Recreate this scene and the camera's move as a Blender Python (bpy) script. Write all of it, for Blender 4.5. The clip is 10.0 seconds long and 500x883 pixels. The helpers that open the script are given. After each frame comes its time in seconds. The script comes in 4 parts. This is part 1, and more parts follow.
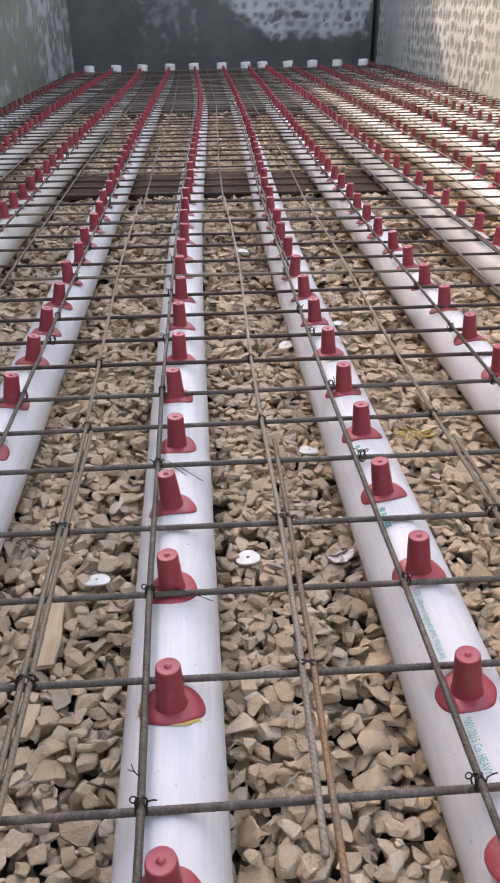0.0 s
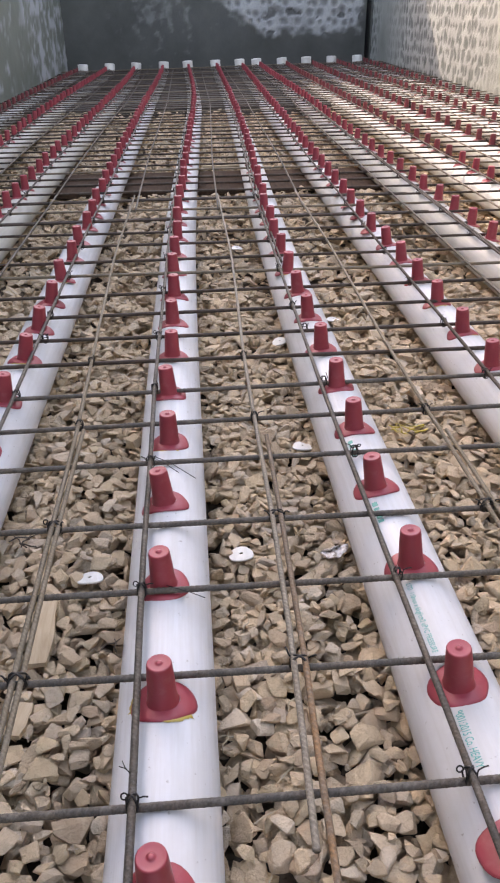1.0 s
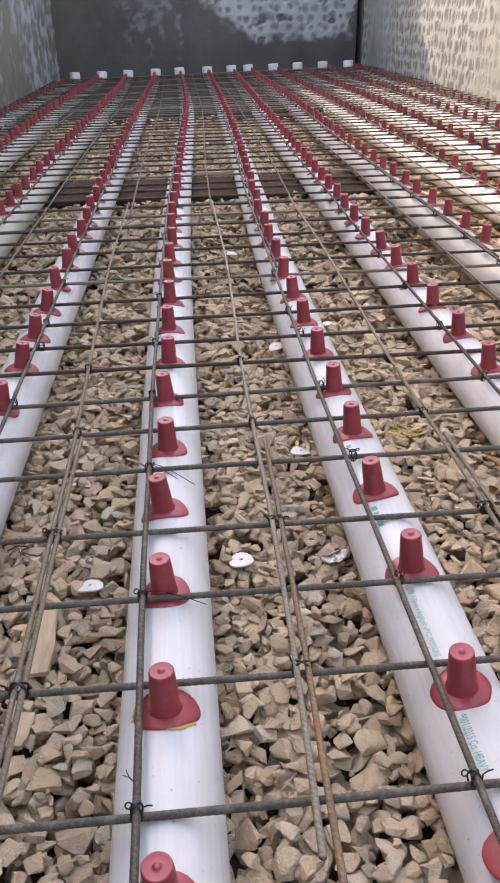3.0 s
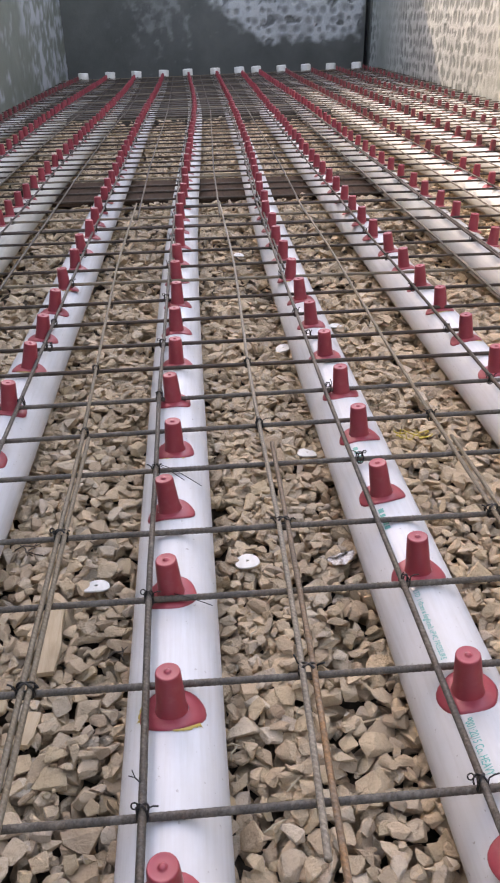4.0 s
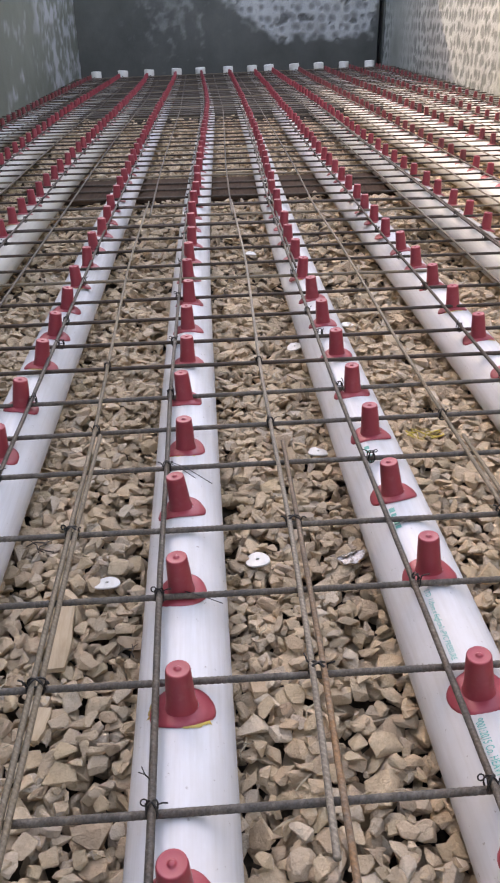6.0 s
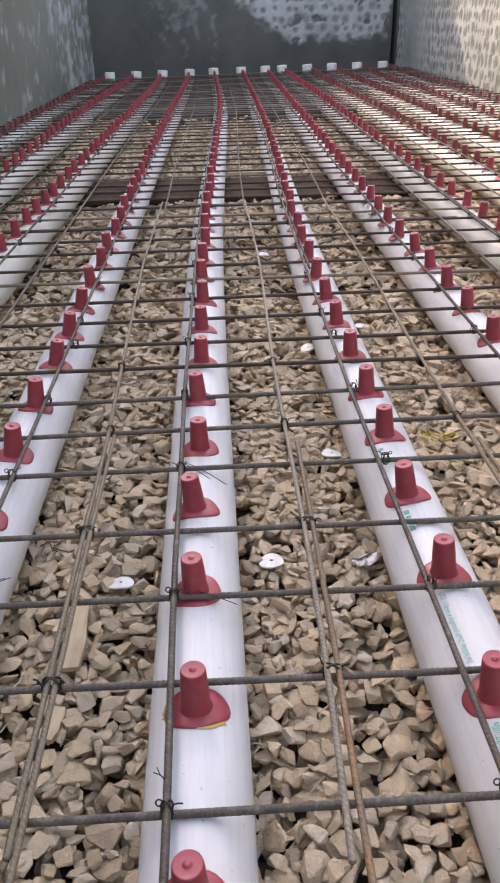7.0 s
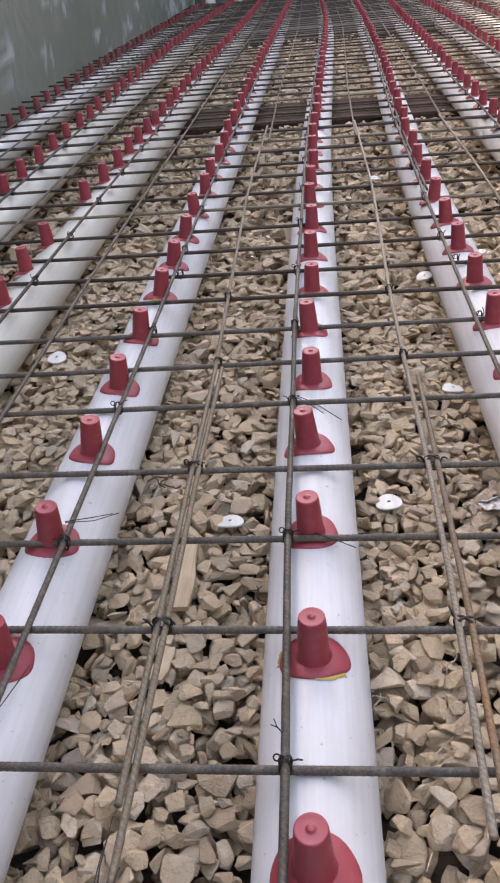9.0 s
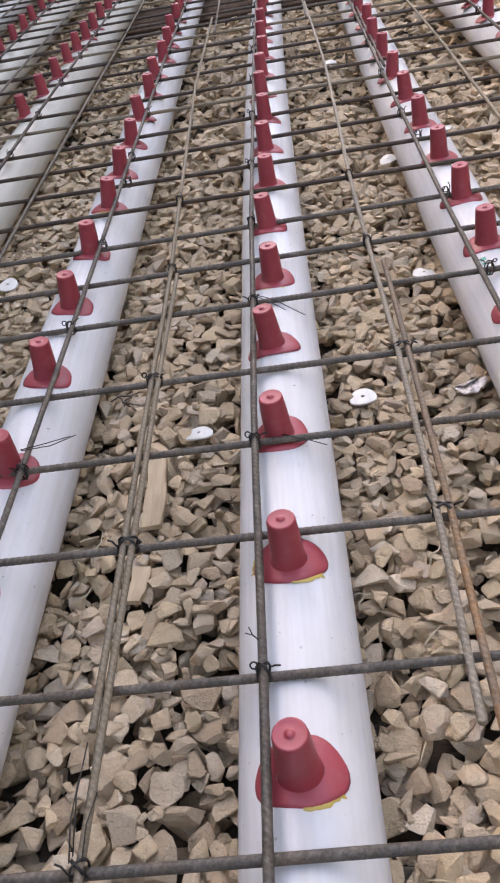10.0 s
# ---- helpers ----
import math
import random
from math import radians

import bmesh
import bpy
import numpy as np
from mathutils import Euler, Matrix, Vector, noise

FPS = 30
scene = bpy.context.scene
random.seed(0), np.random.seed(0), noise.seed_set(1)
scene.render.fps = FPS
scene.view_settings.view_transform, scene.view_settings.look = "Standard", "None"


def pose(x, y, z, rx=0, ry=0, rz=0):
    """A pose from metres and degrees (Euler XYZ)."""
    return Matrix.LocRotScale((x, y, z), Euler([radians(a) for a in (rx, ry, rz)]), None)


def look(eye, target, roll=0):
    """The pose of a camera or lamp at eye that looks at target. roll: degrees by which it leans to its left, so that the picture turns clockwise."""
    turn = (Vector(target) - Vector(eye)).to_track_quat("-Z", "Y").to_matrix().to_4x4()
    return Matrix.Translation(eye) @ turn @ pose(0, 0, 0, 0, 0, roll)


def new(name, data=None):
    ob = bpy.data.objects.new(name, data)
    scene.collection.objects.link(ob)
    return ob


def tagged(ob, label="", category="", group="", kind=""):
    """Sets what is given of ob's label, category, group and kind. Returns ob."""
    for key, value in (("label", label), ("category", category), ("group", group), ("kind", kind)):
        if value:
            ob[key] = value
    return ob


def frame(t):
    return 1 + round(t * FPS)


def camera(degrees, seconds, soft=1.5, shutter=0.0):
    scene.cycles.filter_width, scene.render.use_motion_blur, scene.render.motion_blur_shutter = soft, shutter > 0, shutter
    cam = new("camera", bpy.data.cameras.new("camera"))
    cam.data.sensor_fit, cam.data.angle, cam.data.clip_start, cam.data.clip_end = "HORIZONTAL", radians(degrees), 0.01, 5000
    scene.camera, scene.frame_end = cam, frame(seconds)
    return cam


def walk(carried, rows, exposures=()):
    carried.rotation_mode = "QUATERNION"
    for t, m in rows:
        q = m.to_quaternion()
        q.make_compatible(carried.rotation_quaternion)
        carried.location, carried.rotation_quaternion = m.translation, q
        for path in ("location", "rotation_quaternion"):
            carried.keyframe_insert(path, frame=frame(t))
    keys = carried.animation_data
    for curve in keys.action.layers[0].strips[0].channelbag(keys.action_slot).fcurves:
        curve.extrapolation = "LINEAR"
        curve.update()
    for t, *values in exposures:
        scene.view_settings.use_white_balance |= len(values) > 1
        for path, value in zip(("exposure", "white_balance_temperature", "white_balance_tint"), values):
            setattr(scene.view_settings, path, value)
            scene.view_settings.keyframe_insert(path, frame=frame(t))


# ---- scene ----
import itertools

# camera and its walk
cam = camera(36.2, 10.0, soft=2.1)
PATH = [
    (0, (0.0478, -0.5666, 0.69), (0.1529, 0.9411, -0.1677), -0.2),
    (0.5, (0.0504, -0.5666, 0.6874), (0.1564, 0.942, -0.1686), -0.4),
    (1, (0.0574, -0.5675, 0.6874), (0.166, 0.9377, -0.1747), -0.7),
    (1.5, (0.0591, -0.5666, 0.6856), (0.1781, 0.9368, -0.1781), -0.8),
    (2, (0.0574, -0.5675, 0.6874), (0.1816, 0.9394, -0.1703), -1.1),
    (3.5, (0.0521, -0.5657, 0.6882), (0.1651, 0.9455, -0.1634), -1.2),
    (4, (0.0513, -0.5666, 0.6891), (0.1573, 0.9455, -0.1608), -1.1),
    (4.5, (0.0539, -0.5675, 0.6891), (0.1547, 0.9455, -0.1608), -1.2),
    (5, (0.0547, -0.5657, 0.6882), (0.1503, 0.9472, -0.1625), -1.3),
    (5.5, (0.0539, -0.5666, 0.6882), (0.1443, 0.9455, -0.1642), -1.3),
    (7, (0.0435, -0.5657, 0.6891), (0.1034, 0.9489, -0.1616), -1.2),
    (7.5, (0.0469, -0.5648, 0.6891), (0.0939, 0.9516, -0.159), -1.4),
    (8, (0.0469, -0.5666, 0.6891), (0.0721, 0.9429, -0.1729), -0.9),
    (8.5, (0.0382, -0.5666, 0.6926), (-0.0061, 0.9333, -0.1834), -1.8),
    (8.8, (0.023, -0.548, 0.679), (-0.122, 1.139, -0.386), -3.8),
    (9, (0.0191, -0.5066, 0.6439), (-0.1477, 0.935, -0.312), -5.3),
    (9.3, (0.018, -0.484, 0.632), (-0.237, 1.118, -0.539), -8.3),
    (9.5, (0.02, -0.4797, 0.6144), (-0.2016, 0.9046, -0.4128), -9.5),
    (9.6, (0.025, -0.474, 0.609), (-0.225, 1.116, -0.579), -10.1),
    (10, (0.0495, -0.4762, 0.5935), (-0.1173, 0.8594, -0.5058), -11.5),
]
EXPOSURES = [(0.0, 3.04, 10000, 23.5), (8.8, 3.04, 10000, 23.5), (9.4, 3.11, 10000, 23.5), (10.0, 3.11, 10000, 23.5)]
walk(cam, [(t, look(eye, target, roll)) for t, eye, target, roll in PATH], EXPOSURES)

# sky and sun: the sun stands behind the far wall, to the left, behind thin haze
SUN = Vector((0.93, -1.19, -1.0)).normalized()
world = bpy.data.worlds.new("world")
scene.world = world
world.use_nodes = True
sky = world.node_tree.nodes.new("ShaderNodeTexSky")
sky.sky_type, sky.sun_disc = "NISHITA", False
sky.sun_elevation, sky.sun_rotation = math.asin(-SUN.z), math.atan2(-SUN.x, -SUN.y)
sky.dust_density, sky.air_density = 1.0, 1.0
back = world.node_tree.nodes["Background"]
world.node_tree.links.new(sky.outputs[0], back.inputs[0])
back.inputs[1].default_value = 0.15
lamp = new("sun", bpy.data.lights.new("sun", "SUN"))
lamp.data.energy, lamp.data.angle, lamp.data.color = 0.50, radians(0.8), (0.90, 0.96, 1.0)
lamp.matrix_world = look((0, 0, 6), Vector((0, 0, 6)) + SUN)

# ---- materials ----


class Mat:
    """A node material with shortcuts for the nodes that are used here."""

    def __init__(self, name, rough=0.6, metal=0.0, spec=0.5):
        self.m = bpy.data.materials.new(name)
        self.m.use_nodes = True
        self.t = self.m.node_tree
        self.b = self.t.nodes["Principled BSDF"]
        self.b.inputs["Roughness"].default_value = rough
        self.b.inputs["Metallic"].default_value = metal
        self.b.inputs["Specular IOR Level"].default_value = spec
        self.co = self.t.nodes.new("ShaderNodeTexCoord").outputs["Object"]

    def put(self, a, b):
        self.t.links.new(a, b)

    def coords(self, scale, source=None):
        n = self.t.nodes.new("ShaderNodeMapping")
        n.inputs["Scale"].default_value = scale
        self.put(source or self.co, n.inputs[0])
        return n.outputs[0]

    def world_coords(self):
        return self.t.nodes.new("ShaderNodeNewGeometry").outputs["Position"]

    def noise(self, scale, detail=4.0, rough=0.6, coords=None, warp=0.0):
        n = self.t.nodes.new("ShaderNodeTexNoise")
        n.inputs["Scale"].default_value, n.inputs["Detail"].default_value = scale, detail
        n.inputs["Roughness"].default_value, n.inputs["Distortion"].default_value = rough, warp
        self.put(coords or self.co, n.inputs["Vector"])
        return n.outputs["Fac"]

    def cells(self, scale, coords=None, feature="F1", out="Distance"):
        n = self.t.nodes.new("ShaderNodeTexVoronoi")
        n.feature = feature
        n.inputs["Scale"].default_value = scale
        self.put(coords or self.co, n.inputs["Vector"])
        return n.outputs[out]

    def ramp(self, fac, *stops):
        n = self.t.nodes.new("ShaderNodeValToRGB")
        e = n.color_ramp.elements
        while len(e) < len(stops):
            e.new(0.5)
        for k, (at, c) in enumerate(stops):
            e[k].position = at
            e[k].color = (c, c, c, 1) if isinstance(c, (int, float)) else (*c, 1)
        self.put(fac, n.inputs[0])
        return n.outputs[0]

    def mix(self, fac, a, b, how="MIX"):
        n = self.t.nodes.new("ShaderNodeMix")
        n.data_type, n.blend_type = "RGBA", how
        for v, sock in ((fac, n.inputs[0]), (a, n.inputs[6]), (b, n.inputs[7])):
            if isinstance(v, (int, float)):
                sock.default_value = v
            elif isinstance(v, tuple):
                sock.default_value = (*v, 1)
            else:
                self.put(v, sock)
        return n.outputs[2]

    def random_object(self):
        return self.t.nodes.new("ShaderNodeObjectInfo").outputs["Random"]

    def random_island(self):
        return self.t.nodes.new("ShaderNodeNewGeometry").outputs["Random Per Island"]

    def attribute(self, name):
        n = self.t.nodes.new("ShaderNodeAttribute")
        n.attribute_name = name
        return n.outputs["Fac"]

    def color(self, c):
        if isinstance(c, tuple):
            self.b.inputs["Base Color"].default_value = (*c, 1)
        else:
            self.put(c, self.b.inputs["Base Color"])
        return self

    def rough(self, c):
        self.put(c, self.b.inputs["Roughness"])
        return self

    def bump(self, height, strength=0.3, distance=0.01):
        n = self.t.nodes.new("ShaderNodeBump")
        n.inputs["Strength"].default_value, n.inputs["Distance"].default_value = strength, distance
        self.put(height, n.inputs["Height"])
        if self.b.inputs["Normal"].is_linked:
            self.put(self.b.inputs["Normal"].links[0].from_socket, n.inputs["Normal"])
        self.put(n.outputs[0], self.b.inputs["Normal"])
        return self


def pvc_material(name, clean, film, amount):
    m = Mat(name, rough=0.4, spec=0.4)
    pos = m.world_coords()
    streak = m.noise(9, 5, 0.65, m.coords((14, 0.7, 14), pos))
    dust = m.noise(5, 6, 0.7, m.coords((1, 0.6, 1), pos))
    specks = m.noise(160, 2, 0.5, pos)
    c = m.mix(m.ramp(streak, (0.43, 0.0), (0.73, 0.42)), clean, film)
    c = m.mix(m.ramp(dust, (0.5 - amount, 0.0), (0.85, 0.75)), c, film)
    c = m.mix(m.ramp(specks, (0.70, 0.0), (0.76, 0.6)), c, (0.22, 0.19, 0.15))
    m.color(c)
    m.rough(m.ramp(m.mix(0.5, streak, dust), (0.35, 0.38), (0.7, 0.6)))
    m.bump(streak, 0.06, 0.002)
    return m.m


PVC = pvc_material("white_pvc", (0.60, 0.605, 0.62), (0.45, 0.43, 0.40), 0.03)
PVC_WARM = pvc_material("yellowed_pvc", (0.545, 0.53, 0.482), (0.40, 0.375, 0.315), 0.12)
# Greyer PVC copy; on pipes 7 to 11 it offsets too strong sky light.
PVC_CREAM = pvc_material("toned_down_pvc", (0.50, 0.50, 0.485), (0.36, 0.345, 0.31), 0.10)
# Darker, greyer PVC for the pipe lengths beyond SPLIT.
PVC_FAR = pvc_material("grey_far_pvc", (0.42, 0.42, 0.40), (0.24, 0.24, 0.222), 0.12)
PVC_SCRAP = pvc_material("pvc_offcut", (0.74, 0.73, 0.70), (0.48, 0.45, 0.40), 0.10)


def red_material(name, one, other, dirt):
    m = Mat(name, rough=0.42)
    pos = m.world_coords()
    n = m.noise(60, 4, 0.6, pos)
    big = m.noise(7, 2, 0.5, pos)
    c = m.mix(m.ramp(big, (0.3, 0.0), (0.7, 1.0)), one, other)
    c = m.mix(m.ramp(n, (0.55, 0.0), (0.8, 0.45)), c, dirt)
    m.color(c).rough(m.ramp(n, (0.3, 0.34), (0.7, 0.55)))
    m.bump(m.noise(220, 2, 0.5, pos), 0.08, 0.001)
    return m.m


RED = red_material("red_plastic", (0.300, 0.036, 0.052), (0.36, 0.048, 0.064), (0.42, 0.14, 0.14))
RED_DIRTY = red_material("dirty_red_plastic", (0.190, 0.034, 0.040), (0.245, 0.044, 0.050), (0.20, 0.10, 0.085))


def steel_material(name, steel, rust, lo, hi, metal=0.35, ends_at=None, dust=0.6):
    m = Mat(name, rough=0.6, metal=metal, spec=0.25)
    pos = m.world_coords()
    patches = m.noise(24, 7, 0.75, pos)
    fine = m.noise(420, 3, 0.6, pos)
    spread = m.ramp(patches, (lo, 0.0), (hi, 1.0))
    if ends_at is not None:
        axes = m.t.nodes.new("ShaderNodeSeparateXYZ")
        m.put(pos, axes.inputs[0])
        edge = m.ramp(axes.outputs["Y"], (max(0.0, ends_at - 0.03), 1.0), (ends_at + 0.12, 0.25))
        spread = m.mix(1.0, spread, edge, "MULTIPLY")
    c = m.mix(spread, steel, rust)
    c = m.mix(m.ramp(fine, (0.42, 0.0), (0.64, 0.6)), c, tuple(0.45 * v for v in steel))
    greyish = m.ramp(m.noise(70, 5, 0.7, pos), (0.48, 0.0), (0.74, dust))
    c = m.mix(greyish, c, (0.23, 0.205, 0.175))
    # Rib relief painted in: grooves darkened as if shaded, crests lightened as if lit.
    groove_shade = m.ramp(m.attribute("rib"), (0.05, 0.28), (0.5, 0.0))
    c = m.mix(groove_shade, c, tuple(0.4 * v for v in rust))
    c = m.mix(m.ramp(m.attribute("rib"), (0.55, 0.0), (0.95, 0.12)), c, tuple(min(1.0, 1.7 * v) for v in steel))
    m.color(c).rough(m.ramp(fine, (0.3, 0.42), (0.7, 0.75)))
    m.bump(fine, 0.5, 0.0014)
    return m.m


STEEL = steel_material("dark_rebar_steel", (0.058, 0.044, 0.036), (0.095, 0.058, 0.040), 0.45, 0.70, 0.1, dust=0.25)
# Lighter copy of STEEL for near bars: sky reflection put into the base colour.
STEEL_NEAR = steel_material("sky_lit_rebar_steel", (0.098, 0.089, 0.080), (0.15, 0.112, 0.082), 0.44, 0.68, 0.2, dust=0.75)
STEEL_BROWN = steel_material("brown_rebar_steel", (0.215, 0.177, 0.130), (0.230, 0.168, 0.108), 0.42, 0.72, 0.15)
STEEL_MID = steel_material("dull_rebar_steel", (0.105, 0.089, 0.074), (0.13, 0.094, 0.068), 0.42, 0.72, 0.1)
STEEL_RUST = steel_material("rusted_rebar_steel", (0.19, 0.150, 0.118), (0.33, 0.175, 0.085), 0.38, 0.56, 0.05, 0.04)
STEEL_GREY = steel_material("grey_scaled_rebar_steel", (0.31, 0.262, 0.208), (0.22, 0.165, 0.12), 0.5, 0.75, 0.05)
WIRE = Mat("black_tie_wire", rough=0.5, metal=0.6).color((0.035, 0.033, 0.032)).m


def stone_material(name, per_island):
    m = Mat(name, rough=0.88, spec=0.25)
    pos = m.world_coords()
    pick = m.random_island() if per_island else m.random_object()
    base = m.ramp(pick, (0.0, (0.406, 0.290, 0.200)), (0.14, (0.647, 0.489, 0.335)), (0.28, (0.503, 0.369, 0.257)), (0.42, (0.713, 0.534, 0.360)), (0.56, (0.551, 0.420, 0.273)),
                  (0.70, (0.681, 0.518, 0.359)), (0.84, (0.584, 0.457, 0.333)), (0.95, (0.703, 0.583, 0.450)), (1.0, (0.484, 0.378, 0.293)))
    vein = m.noise(42, 6, 0.7, pos, 0.6)
    grain = m.noise(420, 3, 0.6, pos)
    dust = m.noise(11, 4, 0.6, pos)
    strata = m.noise(30, 5, 0.65, m.coords((0.6, 0.9, 5.0), pos), 1.5)
    c = m.mix(m.ramp(vein, (0.45, 0.0), (0.75, 0.35)), base, (0.436, 0.309, 0.204))
    c = m.mix(m.ramp(vein, (0.28, 0.35), (0.44, 0.0)), c, (0.755, 0.620, 0.442))
    c = m.mix(m.ramp(strata, (0.36, 0.25), (0.46, 0.0)), c, (0.419, 0.289, 0.187))
    c = m.mix(m.ramp(dust, (0.50, 0.0), (0.78, 0.3)), c, (0.745, 0.569, 0.396))
    c = m.mix(m.ramp(grain, (0.34, 0.25), (0.50, 0.0)), c, (0.341, 0.246, 0.160))
    m.color(c)
    m.bump(m.noise(45, 7, 0.75, pos), 0.85, 0.012)
    m.bump(strata, 0.3, 0.004)
    m.bump(grain, 0.25, 0.0012)
    return m.m


STONE = stone_material("crushed_stone_joined", True)
STONE_PIECE = stone_material("crushed_stone", False)


def soil_material():
    m = Mat("brown_soil", rough=0.95, spec=0.2)
    n = m.noise(30, 7, 0.7)
    m.color(m.ramp(n, (0.3, (0.058, 0.044, 0.033)), (0.7, (0.125, 0.094, 0.069))))
    m.bump(n, 0.8, 0.02)
    return m.m


SOIL = soil_material()


def screed_material():
    m = Mat("dark_screed", rough=0.75, spec=0.3)
    n = m.noise(3.5, 7, 0.7)
    f = m.noise(60, 4, 0.6)
    c = m.ramp(n, (0.3, (0.045, 0.040, 0.035)), (0.55, (0.072, 0.064, 0.055)), (0.8, (0.12, 0.105, 0.086)))
    m.color(m.mix(m.ramp(f, (0.4, 0.0), (0.8, 0.4)), c, (0.11, 0.10, 0.087)))
    m.bump(f, 0.4, 0.006)
    return m.m


SCREED = screed_material()


def plaster_material():
    m = Mat("grey_green_plaster", rough=0.85, spec=0.25)
    pos = m.world_coords()
    cloud = m.noise(0.9, 5, 0.6, pos)
    runs = m.noise(1.0, 7, 0.72, m.coords((1, 3.6, 2.6), pos), 1.2)
    fine = m.noise(38, 5, 0.65, pos)
    c = m.ramp(cloud, (0.3, (0.122, 0.136, 0.110)), (0.55, (0.160, 0.175, 0.143)), (0.75, (0.205, 0.220, 0.186)))
    far = m.ramp(m.noise(0.35, 3, 0.5, pos), (0.42, 0.25), (0.58, 1.0))
    white = m.ramp(runs, (0.50, 0.0), (0.56, 0.5), (0.66, 1.0))
    c = m.mix(m.mix(0.8, m.mix(1.0, white, far, "MULTIPLY"), (0.0, 0.0, 0.0)), c, (0.36, 0.38, 0.37))
    c = m.mix(m.attribute("bare"), c, (0.36, 0.375, 0.385))
    c = m.mix(m.ramp(fine, (0.55, 0.0), (0.8, 0.4)), c, (0.13, 0.135, 0.125))
    m.color(c)
    m.bump(runs, 0.3, 0.02)
    m.bump(fine, 0.2, 0.004)
    return m.m


PLASTER = plaster_material()


def chipped_material(name, face, pit, dark, cover):
    """Cement face chipped full of pits; the mesh carries the pits' depth as an attribute."""
    m = Mat(name, rough=0.9, spec=0.2)
    pos = m.world_coords()
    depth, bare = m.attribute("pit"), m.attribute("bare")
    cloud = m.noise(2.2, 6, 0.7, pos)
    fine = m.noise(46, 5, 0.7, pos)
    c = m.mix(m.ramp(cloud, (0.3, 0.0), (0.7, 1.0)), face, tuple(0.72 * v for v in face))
    # Pits painted darker with depth, standing in for shade the shallow relief lacks.
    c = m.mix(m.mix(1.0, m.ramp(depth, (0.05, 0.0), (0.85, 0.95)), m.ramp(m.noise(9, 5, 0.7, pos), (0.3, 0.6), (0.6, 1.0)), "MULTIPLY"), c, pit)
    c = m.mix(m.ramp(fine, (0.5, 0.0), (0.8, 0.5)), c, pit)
    d = m.mix(m.ramp(m.noise(1.6, 6, 0.65, pos), (0.3, 0.0), (0.75, 1.0)), dark, cover)
    c = m.mix(bare, d, c)
    m.color(c)
    m.bump(fine, 0.5, 0.008)
    return m.m


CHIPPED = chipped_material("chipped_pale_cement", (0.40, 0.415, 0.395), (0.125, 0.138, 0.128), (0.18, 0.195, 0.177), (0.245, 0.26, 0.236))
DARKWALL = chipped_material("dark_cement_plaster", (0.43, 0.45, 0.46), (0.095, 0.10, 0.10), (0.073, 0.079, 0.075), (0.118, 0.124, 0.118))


def wood_material(name, pale, dark):
    m = Mat(name, rough=0.9, spec=0.1)
    grain = m.noise(16, 6, 0.65, m.coords((9, 0.8, 9)), 0.8)
    stain = m.noise(7, 4, 0.6)
    c = m.mix(m.ramp(grain, (0.35, 0.0), (0.65, 1.0)), pale, dark)
    c = m.mix(m.ramp(stain, (0.5, 0.0), (0.8, 0.5)), c, tuple(0.5 * v for v in dark))
    m.color(c)
    m.bump(grain, 0.25, 0.003)
    return m.m


WOOD_PALE = wood_material("pale_raw_wood", (0.52, 0.41, 0.29), (0.43, 0.32, 0.21))
WOOD_DARK = wood_material("weathered_brown_board", (0.090, 0.055, 0.037), (0.040, 0.025, 0.017))
GLUE = Mat("yellow_glue", rough=0.4).color((0.46, 0.32, 0.07)).m
YELLOW = Mat("yellow_plastic_strip", rough=0.4).color((0.50, 0.36, 0.04)).m
INK = Mat("green_print", rough=0.5).color((0.07, 0.36, 0.31)).m
STRAW = Mat("dry_straw", rough=0.8).color((0.45, 0.38, 0.27)).m
TWIG = Mat("dead_twig", rough=0.85).color((0.075, 0.055, 0.042)).m


def film_material():
    m = Mat("crinkled_clear_film", rough=0.18, spec=0.6)
    n = m.noise(130, 4, 0.7)
    m.color(m.ramp(n, (0.40, (0.17, 0.135, 0.105)), (0.50, (0.40, 0.36, 0.34)), (0.62, (0.56, 0.54, 0.55))))
    m.bump(n, 0.4, 0.002)
    return m.m


FILM = film_material()

# ---- mesh helpers ----


def mesh_of(name, verts, faces, material, smooth=False):
    me = bpy.data.meshes.new(name)
    me.from_pydata([tuple(v) for v in verts], [], [tuple(f) for f in faces])
    me.materials.append(material)
    if smooth:
        me.polygons.foreach_set("use_smooth", [True] * len(me.polygons))
    me.update()
    return me


def part(name, me, parent, label="", m=None):
    ob = new(name, me)
    ob.parent = parent
    if m is not None:
        ob.matrix_local = m
    return tagged(ob, label=label)


def tube(points, radii, seg, closed_ends=True):
    """Rings of seg points along a line of points."""
    pts = [Vector(p) for p in points]
    verts, faces = [], []
    side = None
    for i, p in enumerate(pts):
        d = (pts[min(i + 1, len(pts) - 1)] - pts[max(i - 1, 0)]).normalized()
        if side is None:
            side = d.cross(Vector((0, 0, 1)) if abs(d.z) < 0.9 else Vector((1, 0, 0))).normalized()
        side = (side - d * side.dot(d)).normalized()
        up = side.cross(d)
        for k in range(seg):
            a = 2 * math.pi * k / seg
            verts.append(p + (side * math.cos(a) + up * math.sin(a)) * radii[i])
    for i in range(len(pts) - 1):
        for k in range(seg):
            a, b = i * seg + k, i * seg + (k + 1) % seg
            faces.append((a, b, b + seg, a + seg))
    if closed_ends:
        faces.append(tuple(range(seg))[::-1])
        faces.append(tuple(range((len(pts) - 1) * seg, len(pts) * seg)))
    return verts, faces


